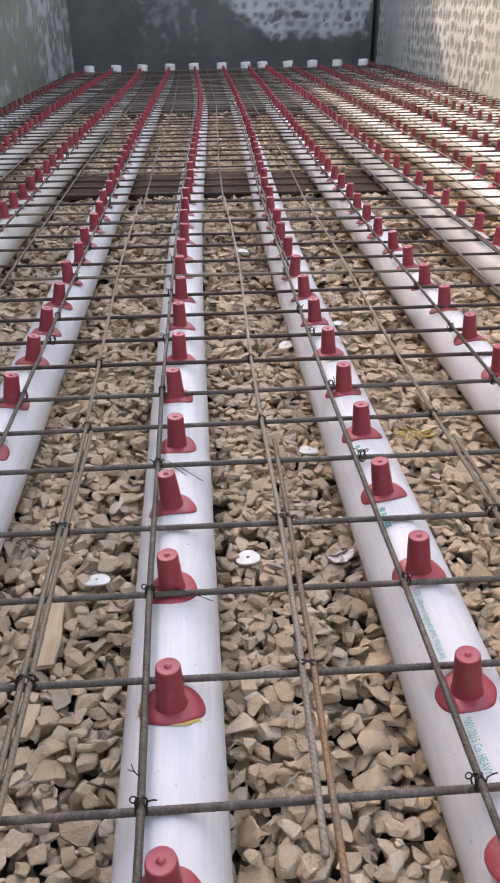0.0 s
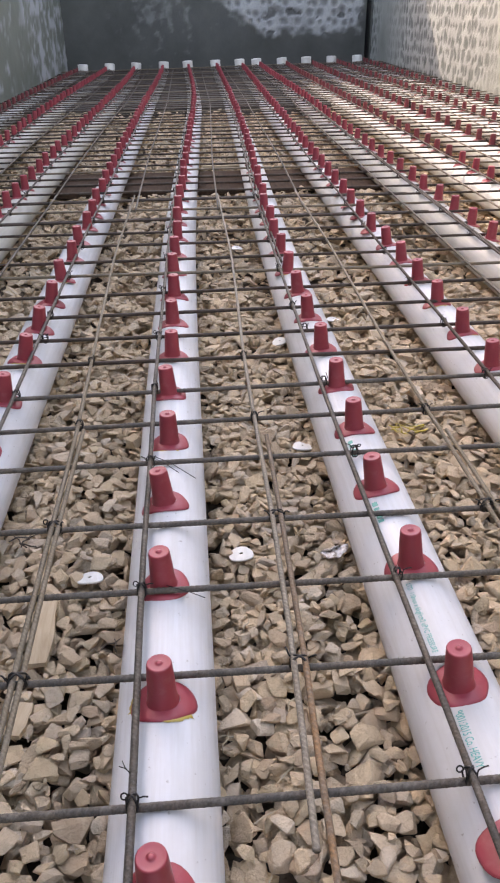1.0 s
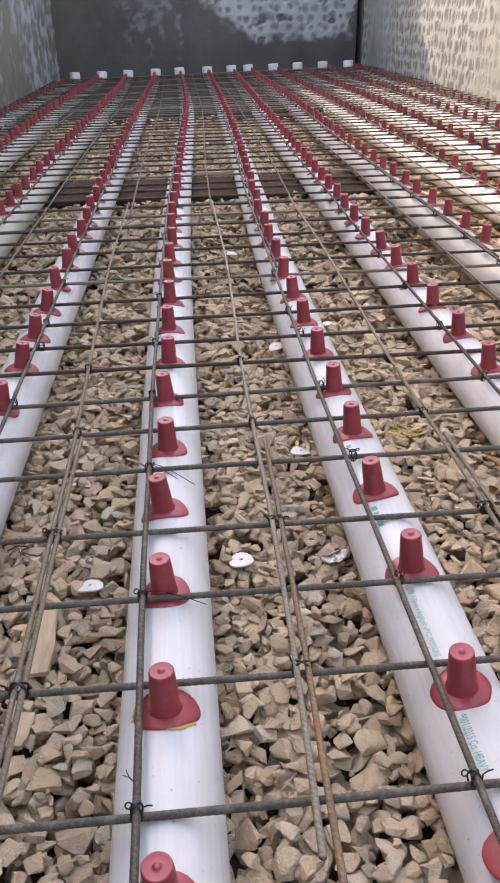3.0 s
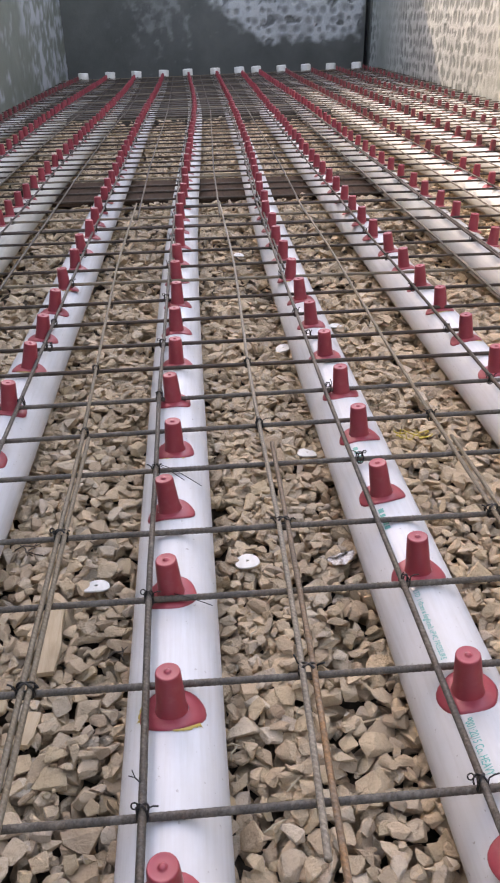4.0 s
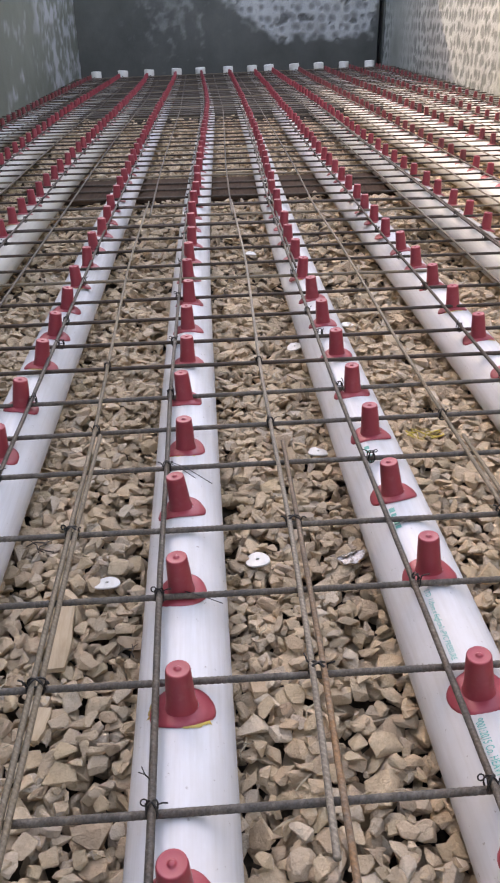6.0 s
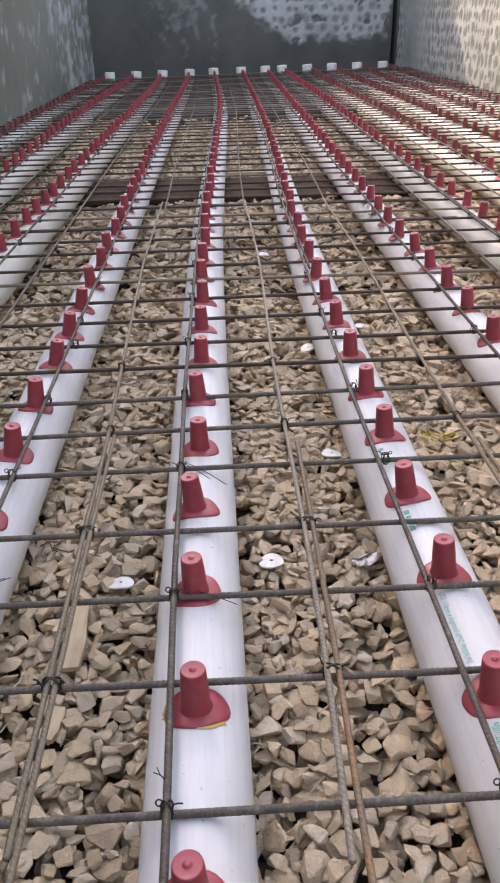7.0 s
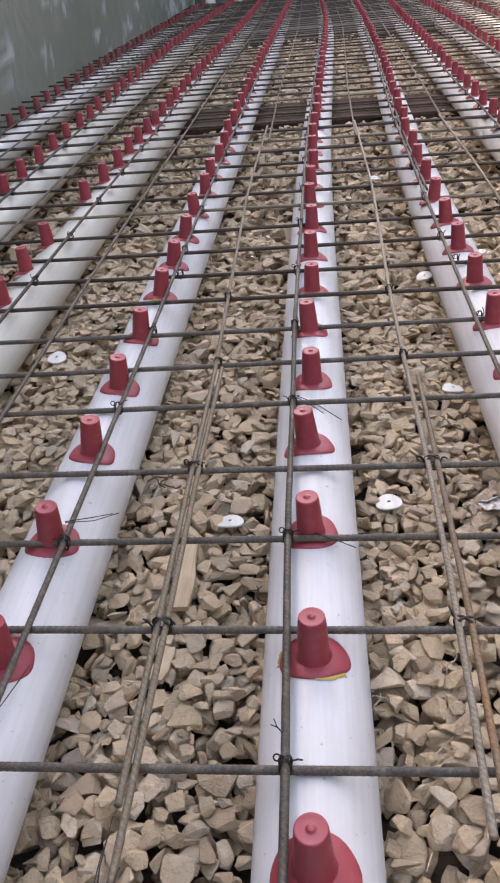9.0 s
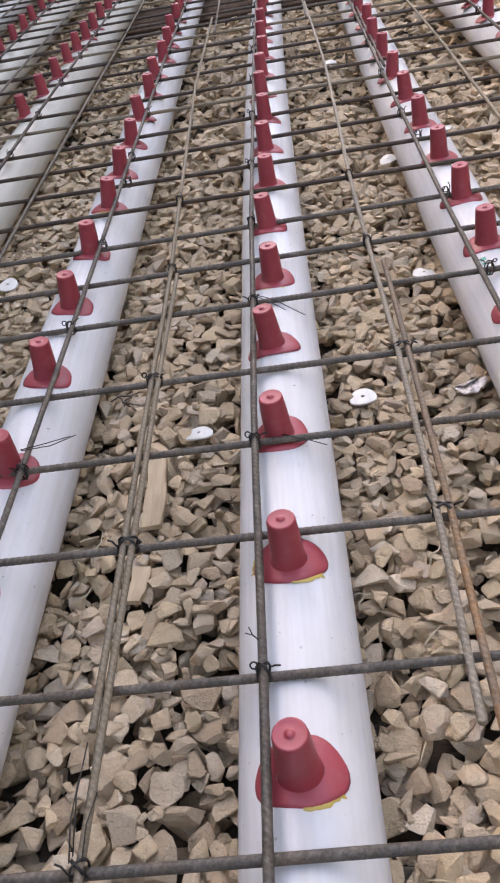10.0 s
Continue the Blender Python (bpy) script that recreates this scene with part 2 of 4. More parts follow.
def lathe(profile, seg):
    """Turned about z: (radius, height) from below to above; a radius of 0 closes it."""
    verts, faces, rows = [], [], []
    for r, z in profile:
        if r == 0:
            rows.append([len(verts)])
            verts.append((0, 0, z))
        else:
            rows.append(list(range(len(verts), len(verts) + seg)))
            verts += [(r * math.cos(2 * math.pi * k / seg), r * math.sin(2 * math.pi * k / seg), z) for k in range(seg)]
    for a, b in zip(rows, rows[1:]):
        for k in range(seg):
            j = (k + 1) % seg
            if len(a) == 1:
                faces.append((a[0], b[j], b[k]))
            elif len(b) == 1:
                faces.append((a[k], a[j], b[0]))
            else:
                faces.append((a[k], a[j], b[j], b[k]))
    return verts, faces


def box(x0, y0, z0, x1, y1, z1, bevel=0.0):
    bm = bmesh.new()
    bmesh.ops.create_cube(bm, size=1)
    for v in bm.verts:
        v.co = Vector((x0 + (v.co.x + 0.5) * (x1 - x0), y0 + (v.co.y + 0.5) * (y1 - y0), z0 + (v.co.z + 0.5) * (z1 - z0)))
    if bevel:
        bmesh.ops.bevel(bm, geom=bm.edges[:], offset=bevel, segments=1, affect="EDGES")
    verts = [v.co.copy() for v in bm.verts]
    bm.verts.index_update()
    faces = [[v.index for v in f.verts] for f in bm.faces]
    bm.free()
    return verts, faces


# ---- the plan ----
LEFT, RIGHT, NEAR, FAR = -1.41, 2.46, -3.6, 10.32
BASE = -0.098
SPLIT = 5.95                     # the gravel and the first pipe lengths end here
R = 0.055                        # 110 mm pipes, axes at z = 0
STATIONS = np.array([-1.0, 2.0, 4.0, 6.0, 8.5, 9.95])
ROWS_X = [
    (-1.23, -1.23, -1.24, -1.25, -1.215, -1.17), (-0.92, -0.91, -0.925, -0.93, -0.88, -0.85), (-0.632, -0.61, -0.58, -0.54, -0.52, -0.531),
    (-0.325, -0.298, -0.270, -0.24, -0.20, -0.192), (0.004, 0.014, 0.07, 0.125, 0.12, 0.106), (0.329, 0.329, 0.378, 0.415, 0.44, 0.446),
    (0.648, 0.652, 0.662, 0.69, 0.73, 0.746), (0.955, 0.955, 0.96, 0.975, 0.955, 0.955), (1.28, 1.285, 1.27, 1.26, 1.25, 1.27),
    (1.60, 1.60, 1.59, 1.575, 1.56, 1.572), (1.92, 1.92, 1.91, 1.90, 1.87, 1.881), (2.23, 2.23, 2.22, 2.20, 2.20, 2.207),
]


def pipe_x(k, y):
    """The x of pipe k at y, along a smooth line through its stations."""
    xs = np.array(ROWS_X[k])
    slope = np.gradient(xs, STATIONS)
    i = int(np.clip(np.searchsorted(STATIONS, y) - 1, 0, len(xs) - 2))
    h = STATIONS[i + 1] - STATIONS[i]
    u = min(max((y - STATIONS[i]) / h, 0.0), 1.0)
    return float((1 + 2 * u) * (1 - u) ** 2 * xs[i] + u * (1 - u) ** 2 * h * slope[i]
                 + u * u * (3 - 2 * u) * xs[i + 1] + u * u * (u - 1) * h * slope[i + 1])


def sag(x, y):
    """The far end of the bed falls a little, more so along the left wall."""
    t = min(max((y - 3.0) / 6.5, 0.0), 1.0)
    return (0.016 * x - 0.020) * t * t * (3 - 2 * t)


# ---- structure: floor, walls ----
verts, faces = box(LEFT - 0.3, NEAR - 0.3, BASE - 0.25, RIGHT + 0.3, FAR + 0.3, BASE)
tagged(new("floor", mesh_of("floor", verts, faces, SOIL)), "bare brown soil floor of the tank under the gravel", "floor", kind="structure")
verts, faces = [], []
for i in range(15):
    y = SPLIT + (FAR - 0.002 - SPLIT) * i / 14
    verts += [(x, y, z) for x, z in ((LEFT + 0.002, BASE + 0.004), (RIGHT - 0.002, BASE + 0.004), (RIGHT - 0.002, sag(RIGHT, y)), (LEFT + 0.002, sag(LEFT, y)))]
    if i:
        faces += [(4 * i - 4 + c, 4 * i - 4 + (c + 1) % 4, 4 * i + (c + 1) % 4, 4 * i + c) for c in range(4)]
faces += [(3, 2, 1, 0), (56, 57, 58, 59)]
tagged(new("floor_screed", mesh_of("floor_screed", verts, faces, SCREED)), "dark cement screed on the tank floor at the far end", "floor", kind="structure")


def wall_grid(name, origin, along, inward, us, zs, relief, material, label):
    """A thick wall whose inner face is a fine grid. relief(u, z) gives depth into the wall, pit and bare share."""
    o, a, n = Vector(origin), Vector(along), Vector(inward)
    verts, faces, pits, bares = [], [], [], []
    for z in zs:
        for u in us:
            d, p, b = relief(u, z)
            verts.append(o + a * u - n * d + Vector((0, 0, z)))
            pits.append(p)
            bares.append(b)
    w = len(us)
    for j in range(len(zs) - 1):
        for i in range(w - 1):
            q = j * w + i
            faces.append((q, q + 1, q + w + 1, q + w))
    first = len(verts)
    for z in (zs[0], zs[-1]):
        for u in (us[0], us[-1]):
            verts.append(o + a * u - n * 0.25 + Vector((0, 0, z)))
            pits.append(0.0)
            bares.append(0.0)
    b0, b1, t0, t1 = first, first + 1, first + 2, first + 3
    last = (len(zs) - 1) * w
    faces.append((b1, b0, t0, t1))
    faces.append((*range(w - 1, -1, -1), b0, b1))
    faces.append((*range(last, last + w), t1, t0))
    faces.append((*[j * w for j in range(len(zs))], t0, b0))
    faces.append((*[j * w + w - 1 for j in range(len(zs) - 1, -1, -1)], b1, t1))
    me = mesh_of(name, verts, faces, material)
    for key, values in (("pit", pits), ("bare", bares)):
        me.attributes.new(key, "FLOAT", "POINT").data.foreach_set("value", values)
    return tagged(new(name, me), label, "wall", kind="structure")


def fbm(x, y, z=0.0):
    return noise.fractal(Vector((x, y, z)), 0.7, 2.0, 4)


def pit_field(u, z, du, dz, seed, stretch, fill):
    """0..1: how deep the nearest chisel pit is at this spot; pits stand in uneven rows."""
    row = math.floor(z / dz)
    best = 0.0
    for r in (row - 1, row, row + 1):
        shift = 0.5 * (r % 2)
        col = math.floor(u / du - shift)
        for c in (col - 1, col, col + 1):
            rng = noise.cell_vector(Vector((c * 1.37 + 0.5, r * 2.11 + 0.5, seed)))
            cu = (c + shift + 0.5 + 0.8 * (rng.x - 0.5)) * du
            cz = (r + 0.5 + 0.4 * (rng.y - 0.5)) * dz
            rad = fill * du * (0.7 + 0.6 * (rng.z % 1.0))
            q = math.hypot((u - cu) / rad, (z - cz) / (rad * stretch))
            best = max(best, 1.0 - q * q if q < 1 else 0.0)
    return best


# spalled spots on the left wall: place along it, height, half width, half height, ring or full
SPOTS = ((7.68, 0.59, 0.10, 0.05, 0), (7.80, 0.50, 0.17, 0.075, 1), (8.04, 0.45, 0.12, 0.075, 1), (7.60, 0.18, 0.085, 0.055, 1), (9.02, 0.61, 0.09, 0.028, 0), (9.27, 0.605, 0.05, 0.016, 0),
         (8.46, 0.56, 0.03, 0.09, 0), (8.52, 0.46, 0.03, 0.05, 0), (8.32, 0.45, 0.05, 0.026, 0), (8.78, 0.18, 0.10, 0.035, 0), (10.24, 0.24, 0.07, 0.06, 0), (9.85, 0.13, 0.09, 0.04, 0), (7.06, 0.28, 0.07, 0.065, 0), (6.93, 0.17, 0.07, 0.06, 0))


def left_relief(u, z):
    zone = min(1.0, max(0.0, (u - 10.9 + 1.2 * fbm(u * 0.5, z * 0.9, 12.0)) / 0.7))
    flake = min(1.0, max(0.0, 0.22 + 2.8 * fbm(u * 3.6, z * 6.5, 3.0)))
    few = min(1.0, max(0.0, 4.0 * (fbm(u * 3.6, z * 4.4, 17.0) - 0.36))) if u > 9 else 0.0
    bare = max(zone * flake, 0.5 * few)
    for cu, cz, ru, rz, ring in SPOTS:
        if abs(u - cu) < 1.6 * ru and abs(z - cz) < 1.6 * rz:
            q = math.hypot((u - cu) / ru, (z - cz) / rz) + 0.9 * fbm(u * 14, z * 22, cu)
            spot = max(0.0, 1 - abs(q - 0.85) / 0.35) if ring else min(1.0, max(0.0, (1.1 - q) / 0.5))
            bare = max(bare, 0.8 * spot)
    return 0.006 * fbm(u * 0.8, z * 1.2, 3.0) - 0.006 * bare, 0.0, bare


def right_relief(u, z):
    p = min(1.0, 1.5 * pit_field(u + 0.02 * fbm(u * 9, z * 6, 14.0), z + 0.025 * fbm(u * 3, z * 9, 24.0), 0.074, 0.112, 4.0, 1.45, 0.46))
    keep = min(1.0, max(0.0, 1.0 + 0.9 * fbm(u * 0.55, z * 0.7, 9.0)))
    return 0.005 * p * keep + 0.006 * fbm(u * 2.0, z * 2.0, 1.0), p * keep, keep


def far_relief(u, z):
    edge = float(np.interp(u, (0, 1.62, 1.8, 2.0, 2.3, 2.6, 2.9, 3.1, 3.3, 3.5, 3.9), (1.9, 1.5, 0.80, 0.66, 0.46, 0.38, 0.29, 0.22, 0.26, 0.36, 0.46)))
    bare = min(1.0, max(0.0, (z - edge + 0.22 * fbm(u * 2.1, z * 2.6, 7.0)) / 0.12))
    spot = min(1.0, max(0.0, 1.1 - math.hypot((u - 1.20) / 0.30, (z - 0.78) / 0.34) + 1.8 * fbm(u * 8, z * 8, 2.0)))
    bare = max(bare, 0.30 * spot)
    bare *= min(1.0, max(0.0, (3.80 - u + 0.03 * fbm(u, z * 5.0, 5.0)) / 0.04))
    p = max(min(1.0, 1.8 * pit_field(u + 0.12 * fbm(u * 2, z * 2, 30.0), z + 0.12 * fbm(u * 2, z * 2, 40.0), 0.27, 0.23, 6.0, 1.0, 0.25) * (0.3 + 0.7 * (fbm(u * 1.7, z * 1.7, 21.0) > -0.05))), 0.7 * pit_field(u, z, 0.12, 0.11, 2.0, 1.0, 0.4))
    # Deep narrow slot added near the corner so that a vertical line falls dark.
    dark_slot = 0.20 if 3.82 < u < 3.87 else 0.0
    return 0.020 * p * bare + 0.006 * fbm(u * 1.5, z * 1.5, 8.0) + dark_slot, p, bare


HEIGHTS_FINE = [-0.12 + 0.02 * i for i in range(56)] + [0.98 + 0.215 * i for i in range(1, 9)]
wall_grid("wall_left", (LEFT, NEAR, 0), (0, 1, 0), (1, 0, 0), [0.2 * i for i in range(35)] + [7.0 + 0.03 * i for i in range(233)], [-0.135 + 0.035 * i for i in range(33)] + [0.985 + 0.215 * i for i in range(1, 9)],
          left_relief, PLASTER, "grey-green plastered tank wall with whitish run stains")
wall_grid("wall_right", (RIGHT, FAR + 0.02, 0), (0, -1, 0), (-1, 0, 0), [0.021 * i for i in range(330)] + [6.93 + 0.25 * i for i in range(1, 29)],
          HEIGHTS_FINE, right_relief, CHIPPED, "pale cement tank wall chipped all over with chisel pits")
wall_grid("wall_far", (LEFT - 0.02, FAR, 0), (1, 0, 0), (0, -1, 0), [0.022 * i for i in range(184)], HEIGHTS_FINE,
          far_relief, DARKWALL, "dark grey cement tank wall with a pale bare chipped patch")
wall_grid("wall_near", (RIGHT + 0.02, NEAR, 0), (-1, 0, 0), (0, 1, 0), [0.2 * i for i in range(21)], [-0.12 + 0.282 * i for i in range(11)],
          left_relief, PLASTER, "grey plastered tank wall behind the viewer")

# ---- pipes with their nozzles ----
rng = random.Random(11)


def pipe_mesh(k, y0, y1, material, seg=40):
    n = max(2, int((y1 - y0) / 0.12))
    ys = [y0 + (y1 - y0) * i / n for i in range(n + 1)]
    pts = [(pipe_x(k, y), y, sag(pipe_x(k, y), y)) for y in ys]
    return mesh_of("drain_pipe", *tube(pts, [R] * len(pts), seg), material, True)


def nozzle_mesh(material):
    profile = [(0.0176, 0.0560), (0.0167, 0.0590), (0.0159, 0.0630), (0.0154, 0.070), (0.0145, 0.088), (0.0134, 0.1045), (0.0132, 0.1062),
               (0.0129, 0.1078), (0.0122, 0.1085), (0.0115, 0.1086), (0.0104, 0.1082), (0.0050, 0.1080), (0.0036, 0.1082), (0.0032, 0.1092), (0.0020, 0.1099), (0, 0.1101)]
    return mesh_of("nozzle", *lathe(profile, 22), material, True)


def on_pipe(x, y, lift):
    a = x / R
    return ((R + lift) * math.sin(a), y, (R + lift) * math.cos(a))


def flange_mesh(seed, material):
    """A thin saddle that hugs the pipe, with an uneven hand-pressed rim."""
    r = random.Random(seed)
    bend = [r.uniform(0, 6.3) for _ in range(3)]
    rings, seg = ((0.014, 0.0030), (0.021, 0.0027), (0.0275, 0.0023), (0.0300, 0.0015), (0.0308, 0.0002)), 32
    verts, faces = [], []
    for rad, lift in rings:
        for s in range(seg):
            a = 2 * math.pi * s / seg
            w = 1 + 0.05 * math.sin(2 * a + bend[0]) + 0.03 * math.sin(3 * a + bend[1]) + 0.02 * math.sin(5 * a + bend[2])
            verts.append(on_pipe(rad * w * math.cos(a) * 1.17, rad * w * math.sin(a) * 0.94, lift))
    for i in range(len(rings) - 1):
        for s in range(seg):
            t = (s + 1) % seg
            faces.append((i * seg + s, (i + 1) * seg + s, (i + 1) * seg + t, i * seg + t))
    return mesh_of("flange", verts, faces, material, True)


def smear_mesh(seed, a0, a1, wide=1.0):
    """A lick of glue squeezed out beside a flange."""
    r = random.Random(seed)
    n, verts, faces = 14, [], []
    for i in range(n + 1):
        a = a0 + (a1 - a0) * i / n
        out = 0.0300 + wide * (0.0012 + 0.002 * r.random()) * math.sin(math.pi * i / n) ** 0.6 + (0.0035 if i == n - 2 else 0)
        for rad, lift in ((0.028, 0.0008), (0.5 * (0.028 + out), 0.0011), (out, 0.0003)):
            verts.append(on_pipe(rad * math.cos(a) * 1.17, rad * math.sin(a) * 0.95, lift))
    for i in range(n):
        for j in (0, 1):
            q = 3 * i + j
            faces.append((q, q + 1, q + 4, q + 3))
    return mesh_of("glue_smear", verts, faces, GLUE, True)


NOZZLE, NOZZLE_DIRTY = nozzle_mesh(RED), nozzle_mesh(RED_DIRTY)
FLANGES = [flange_mesh(s, RED) for s in range(6)]
FLANGES_DIRTY = [flange_mesh(s, RED_DIRTY) for s in range(6)]
SMEARS = [smear_mesh(1, -1.55, -0.45), smear_mesh(2, 2.35, 3.35, 2.0), smear_mesh(3, -1.2, -0.5), smear_mesh(4, -2.6, -1.0)]
# the nozzles nearest the viewer: place along the pipe, and of the cap across it
NEAR_NOZZLES = {
    2: ((1.112, -0.641), (1.291, -0.642), (1.671, -0.640), (1.845, -0.624), (2.021, -0.615), (2.198, -0.615), (2.350, -0.610), (2.505, -0.603), (2.655, -0.598)),
    3: ((-0.003, -0.308), (0.179, -0.306), (0.368, -0.300), (0.557, -0.300), (0.734, -0.298), (0.926, -0.290), (1.095, -0.290), (1.275, -0.288)),
    4: ((-0.202, 0.002), (-0.001, 0.003), (0.187, -0.002), (0.370, -0.008), (0.551, 0.003), (0.734, -0.004), (0.913, 0.005), (1.104, 0.003), (1.292, 0.006)),
    6: ((0.612, 0.637), (0.797, 0.638), (0.982, 0.637), (1.174, 0.638), (1.353, 0.638), (1.523, 0.637), (1.695, 0.634)),
    5: ((-0.003, 0.312), (0.196, 0.315), (0.383, 0.306), (0.567, 0.315), (0.739, 0.315), (0.923, 0.315), (1.107, 0.312), (1.288, 0.311)),
}
PHASE = (0.05, 0.135, -0.012, -0.003, -0.002, -0.003, 0.037, 0.067, 0.02, 0.14, 0.07, 0.12)


ASKEW = (-0.012, -0.012, -0.012, 0.012, -0.002, -0.015, -0.019, 0.017, 0, 0, 0, 0)   # how far the near nozzles lean off the crown


def riser_mesh():
    profile = [(0.056, -0.020), (0.0560, 0.020), (0.0600, 0.022), (0.0610, 0.026), (0.0610, 0.106), (0.058, 0.113), (0.045, 0.116), (0, 0.117)]
    return mesh_of("end_riser", *lathe(profile, 28), PVC_SCRAP, True)


RISER = riser_mesh()
pipes = []
for k in range(12):
    # From pipe 7 on, the toned-down PVC holds back the excess brightness.
    pipe = new("drain_pipe", pipe_mesh(k, -1.3, SPLIT + 0.02, PVC_CREAM if k == 0 else PVC_WARM if k < 3 else PVC if k < 7 else PVC_CREAM))
    tagged(pipe, ("white" if k < 7 else "greyish") + " uPVC drain pipe studded with red plastic nozzles in gravel", "pipe", "parallel drain pipes")
    pipes.append(pipe)
    part("pipe_length", pipe_mesh(k, SPLIT + 0.022, 9.9, PVC_FAR), pipe, "grey far pipe length")
    part("end_riser", RISER, pipe, "clean white end fitting standing at the wall", pose(pipe_x(k, 9.9), 9.9, sag(pipe_x(k, 9.9), 9.9), rng.uniform(-5, 3), rng.uniform(-5, 5), 0))
    spots = [(PHASE[k] + 0.1835 * i, None, i) for i in range(-5, 60)]
    if k in NEAR_NOZZLES:
        known = NEAR_NOZZLES[k]
        spots = [(known[0][0] - 0.19 * i, None, -i) for i in range(11 if k == 2 else 8 if k == 6 else 3, 0, -1)] + [(y, x, i) for i, (y, x) in enumerate(known, 0 if k != 4 else -1)]
        spots += [(known[-1][0] + 0.1815 * i, None, 8 + i) for i in range(1, 48)]
    for y, cap_x, i in spots:
        yy = y + (0.0 if cap_x is not None else rng.uniform(-0.005, 0.005))
        if yy > 9.55 - 0.1 * rng.random():
            break
        fade = max(0.0, min(1.0, (4.0 - yy) / 2.0))
        dirty = k in (0, 9, 10, 11) or (k == 8 and yy > 3.0)
        lean = (cap_x - pipe_x(k, yy)) / 0.1086 if cap_x is not None else rng.uniform(-0.05, 0.05)
        aside = 0.0 if cap_x is not None else 0.9 * ASKEW[k] * fade
        if k == 2 and cap_x is not None:     # these stand upright a little beside the crown
            aside, lean = 0.9 * (cap_x - pipe_x(k, yy)), -0.02
        m = pose(pipe_x(k, yy) + aside, yy, sag(pipe_x(k, yy), yy) - aside * aside / (2 * R), 0, math.degrees(lean), rng.uniform(-4, 4))
        noz = part("nozzle", NOZZLE_DIRTY if dirty else NOZZLE, pipe, m=m @ pose(0, 0, 0, rng.uniform(-2.0, 1.5), 0, 0))
        part("flange", (FLANGES_DIRTY if dirty else FLANGES)[rng.randrange(6)], noz)
        if k == 4 and i in (-1, 0):
            part("glue_smear", SMEARS[0], noz, "squeezed-out yellow glue")
            if i == 0:
                part("glue_smear", SMEARS[1], noz, "squeezed-out yellow glue")
        elif k in (2, 3, 4, 5, 6) and i < 14 and rng.random() < 0.16:
            part("glue_smear", SMEARS[rng.choice((2, 3))], noz, "squeezed-out yellow glue")


def print_on(pipe, k, words, y0, length, x0, height):
    """Green print that runs along a pipe towards the near end, tops of the letters to the right."""
    curve = bpy.data.curves.new("print", "FONT")
    curve.body = words
    curve.offset = 0.010
    ob = bpy.data.objects.new("print", curve)
    me = ob.to_mesh()
    co = np.array([v.co[:] for v in me.vertices])
    polys = [tuple(p.vertices) for p in me.polygons]
    ob.to_mesh_clear()
    bpy.data.objects.remove(ob)
    lo, hi = co.min(axis=0), co.max(axis=0)
    verts = []
    for c in co:
        u, v = (c[0] - lo[0]) / (hi[0] - lo[0]) * length, (c[1] - lo[1]) / (hi[1] - lo[1]) * height
        p = on_pipe(x0 + v, y0 - u, 0.0006)
        verts.append((p[0] + pipe_x(k, y0 - u), p[1], p[2]))
    part("printed_line", mesh_of("printed_line", verts, polys, INK), pipe, "green printed lettering")


print_on(pipes[5], 5, "LTD  110mm x 6kgf/cm2 uPVC PRESSURE", 0.162, 0.118, -0.0232, 0.0088)
print_on(pipes[5], 5, "9001:2015 Co. HEAVY", -0.038, 0.068, -0.0230, 0.0088)
for y0 in (0.345, 0.528):
    for j in range(4):
        w = (0.010, 0.006, 0.012, 0.007)[j]
        a = y0 - 0.014 * j
        verts = [tuple(Vector(on_pipe(x, q, 0.0006)) + Vector((pipe_x(5, q), 0, 0))) for x, q in
                 ((-0.024, a), (-0.024, a - w), (-0.020, a - w), (-0.020, a), (-0.016, a - w), (-0.016, a))]
        part("printed_line", mesh_of("printed_line", verts, [(0, 1, 2, 3), (3, 2, 4, 5)], INK), pipes[5], "green printed bars")

# ---- reinforcement mesh ----
mat_top = new("rebar_mesh")
tagged(mat_top, "dark ribbed steel reinforcement mesh tied with wire over the pipes", "rebar mesh")
ZC, ZL = 0.0598, 0.0694


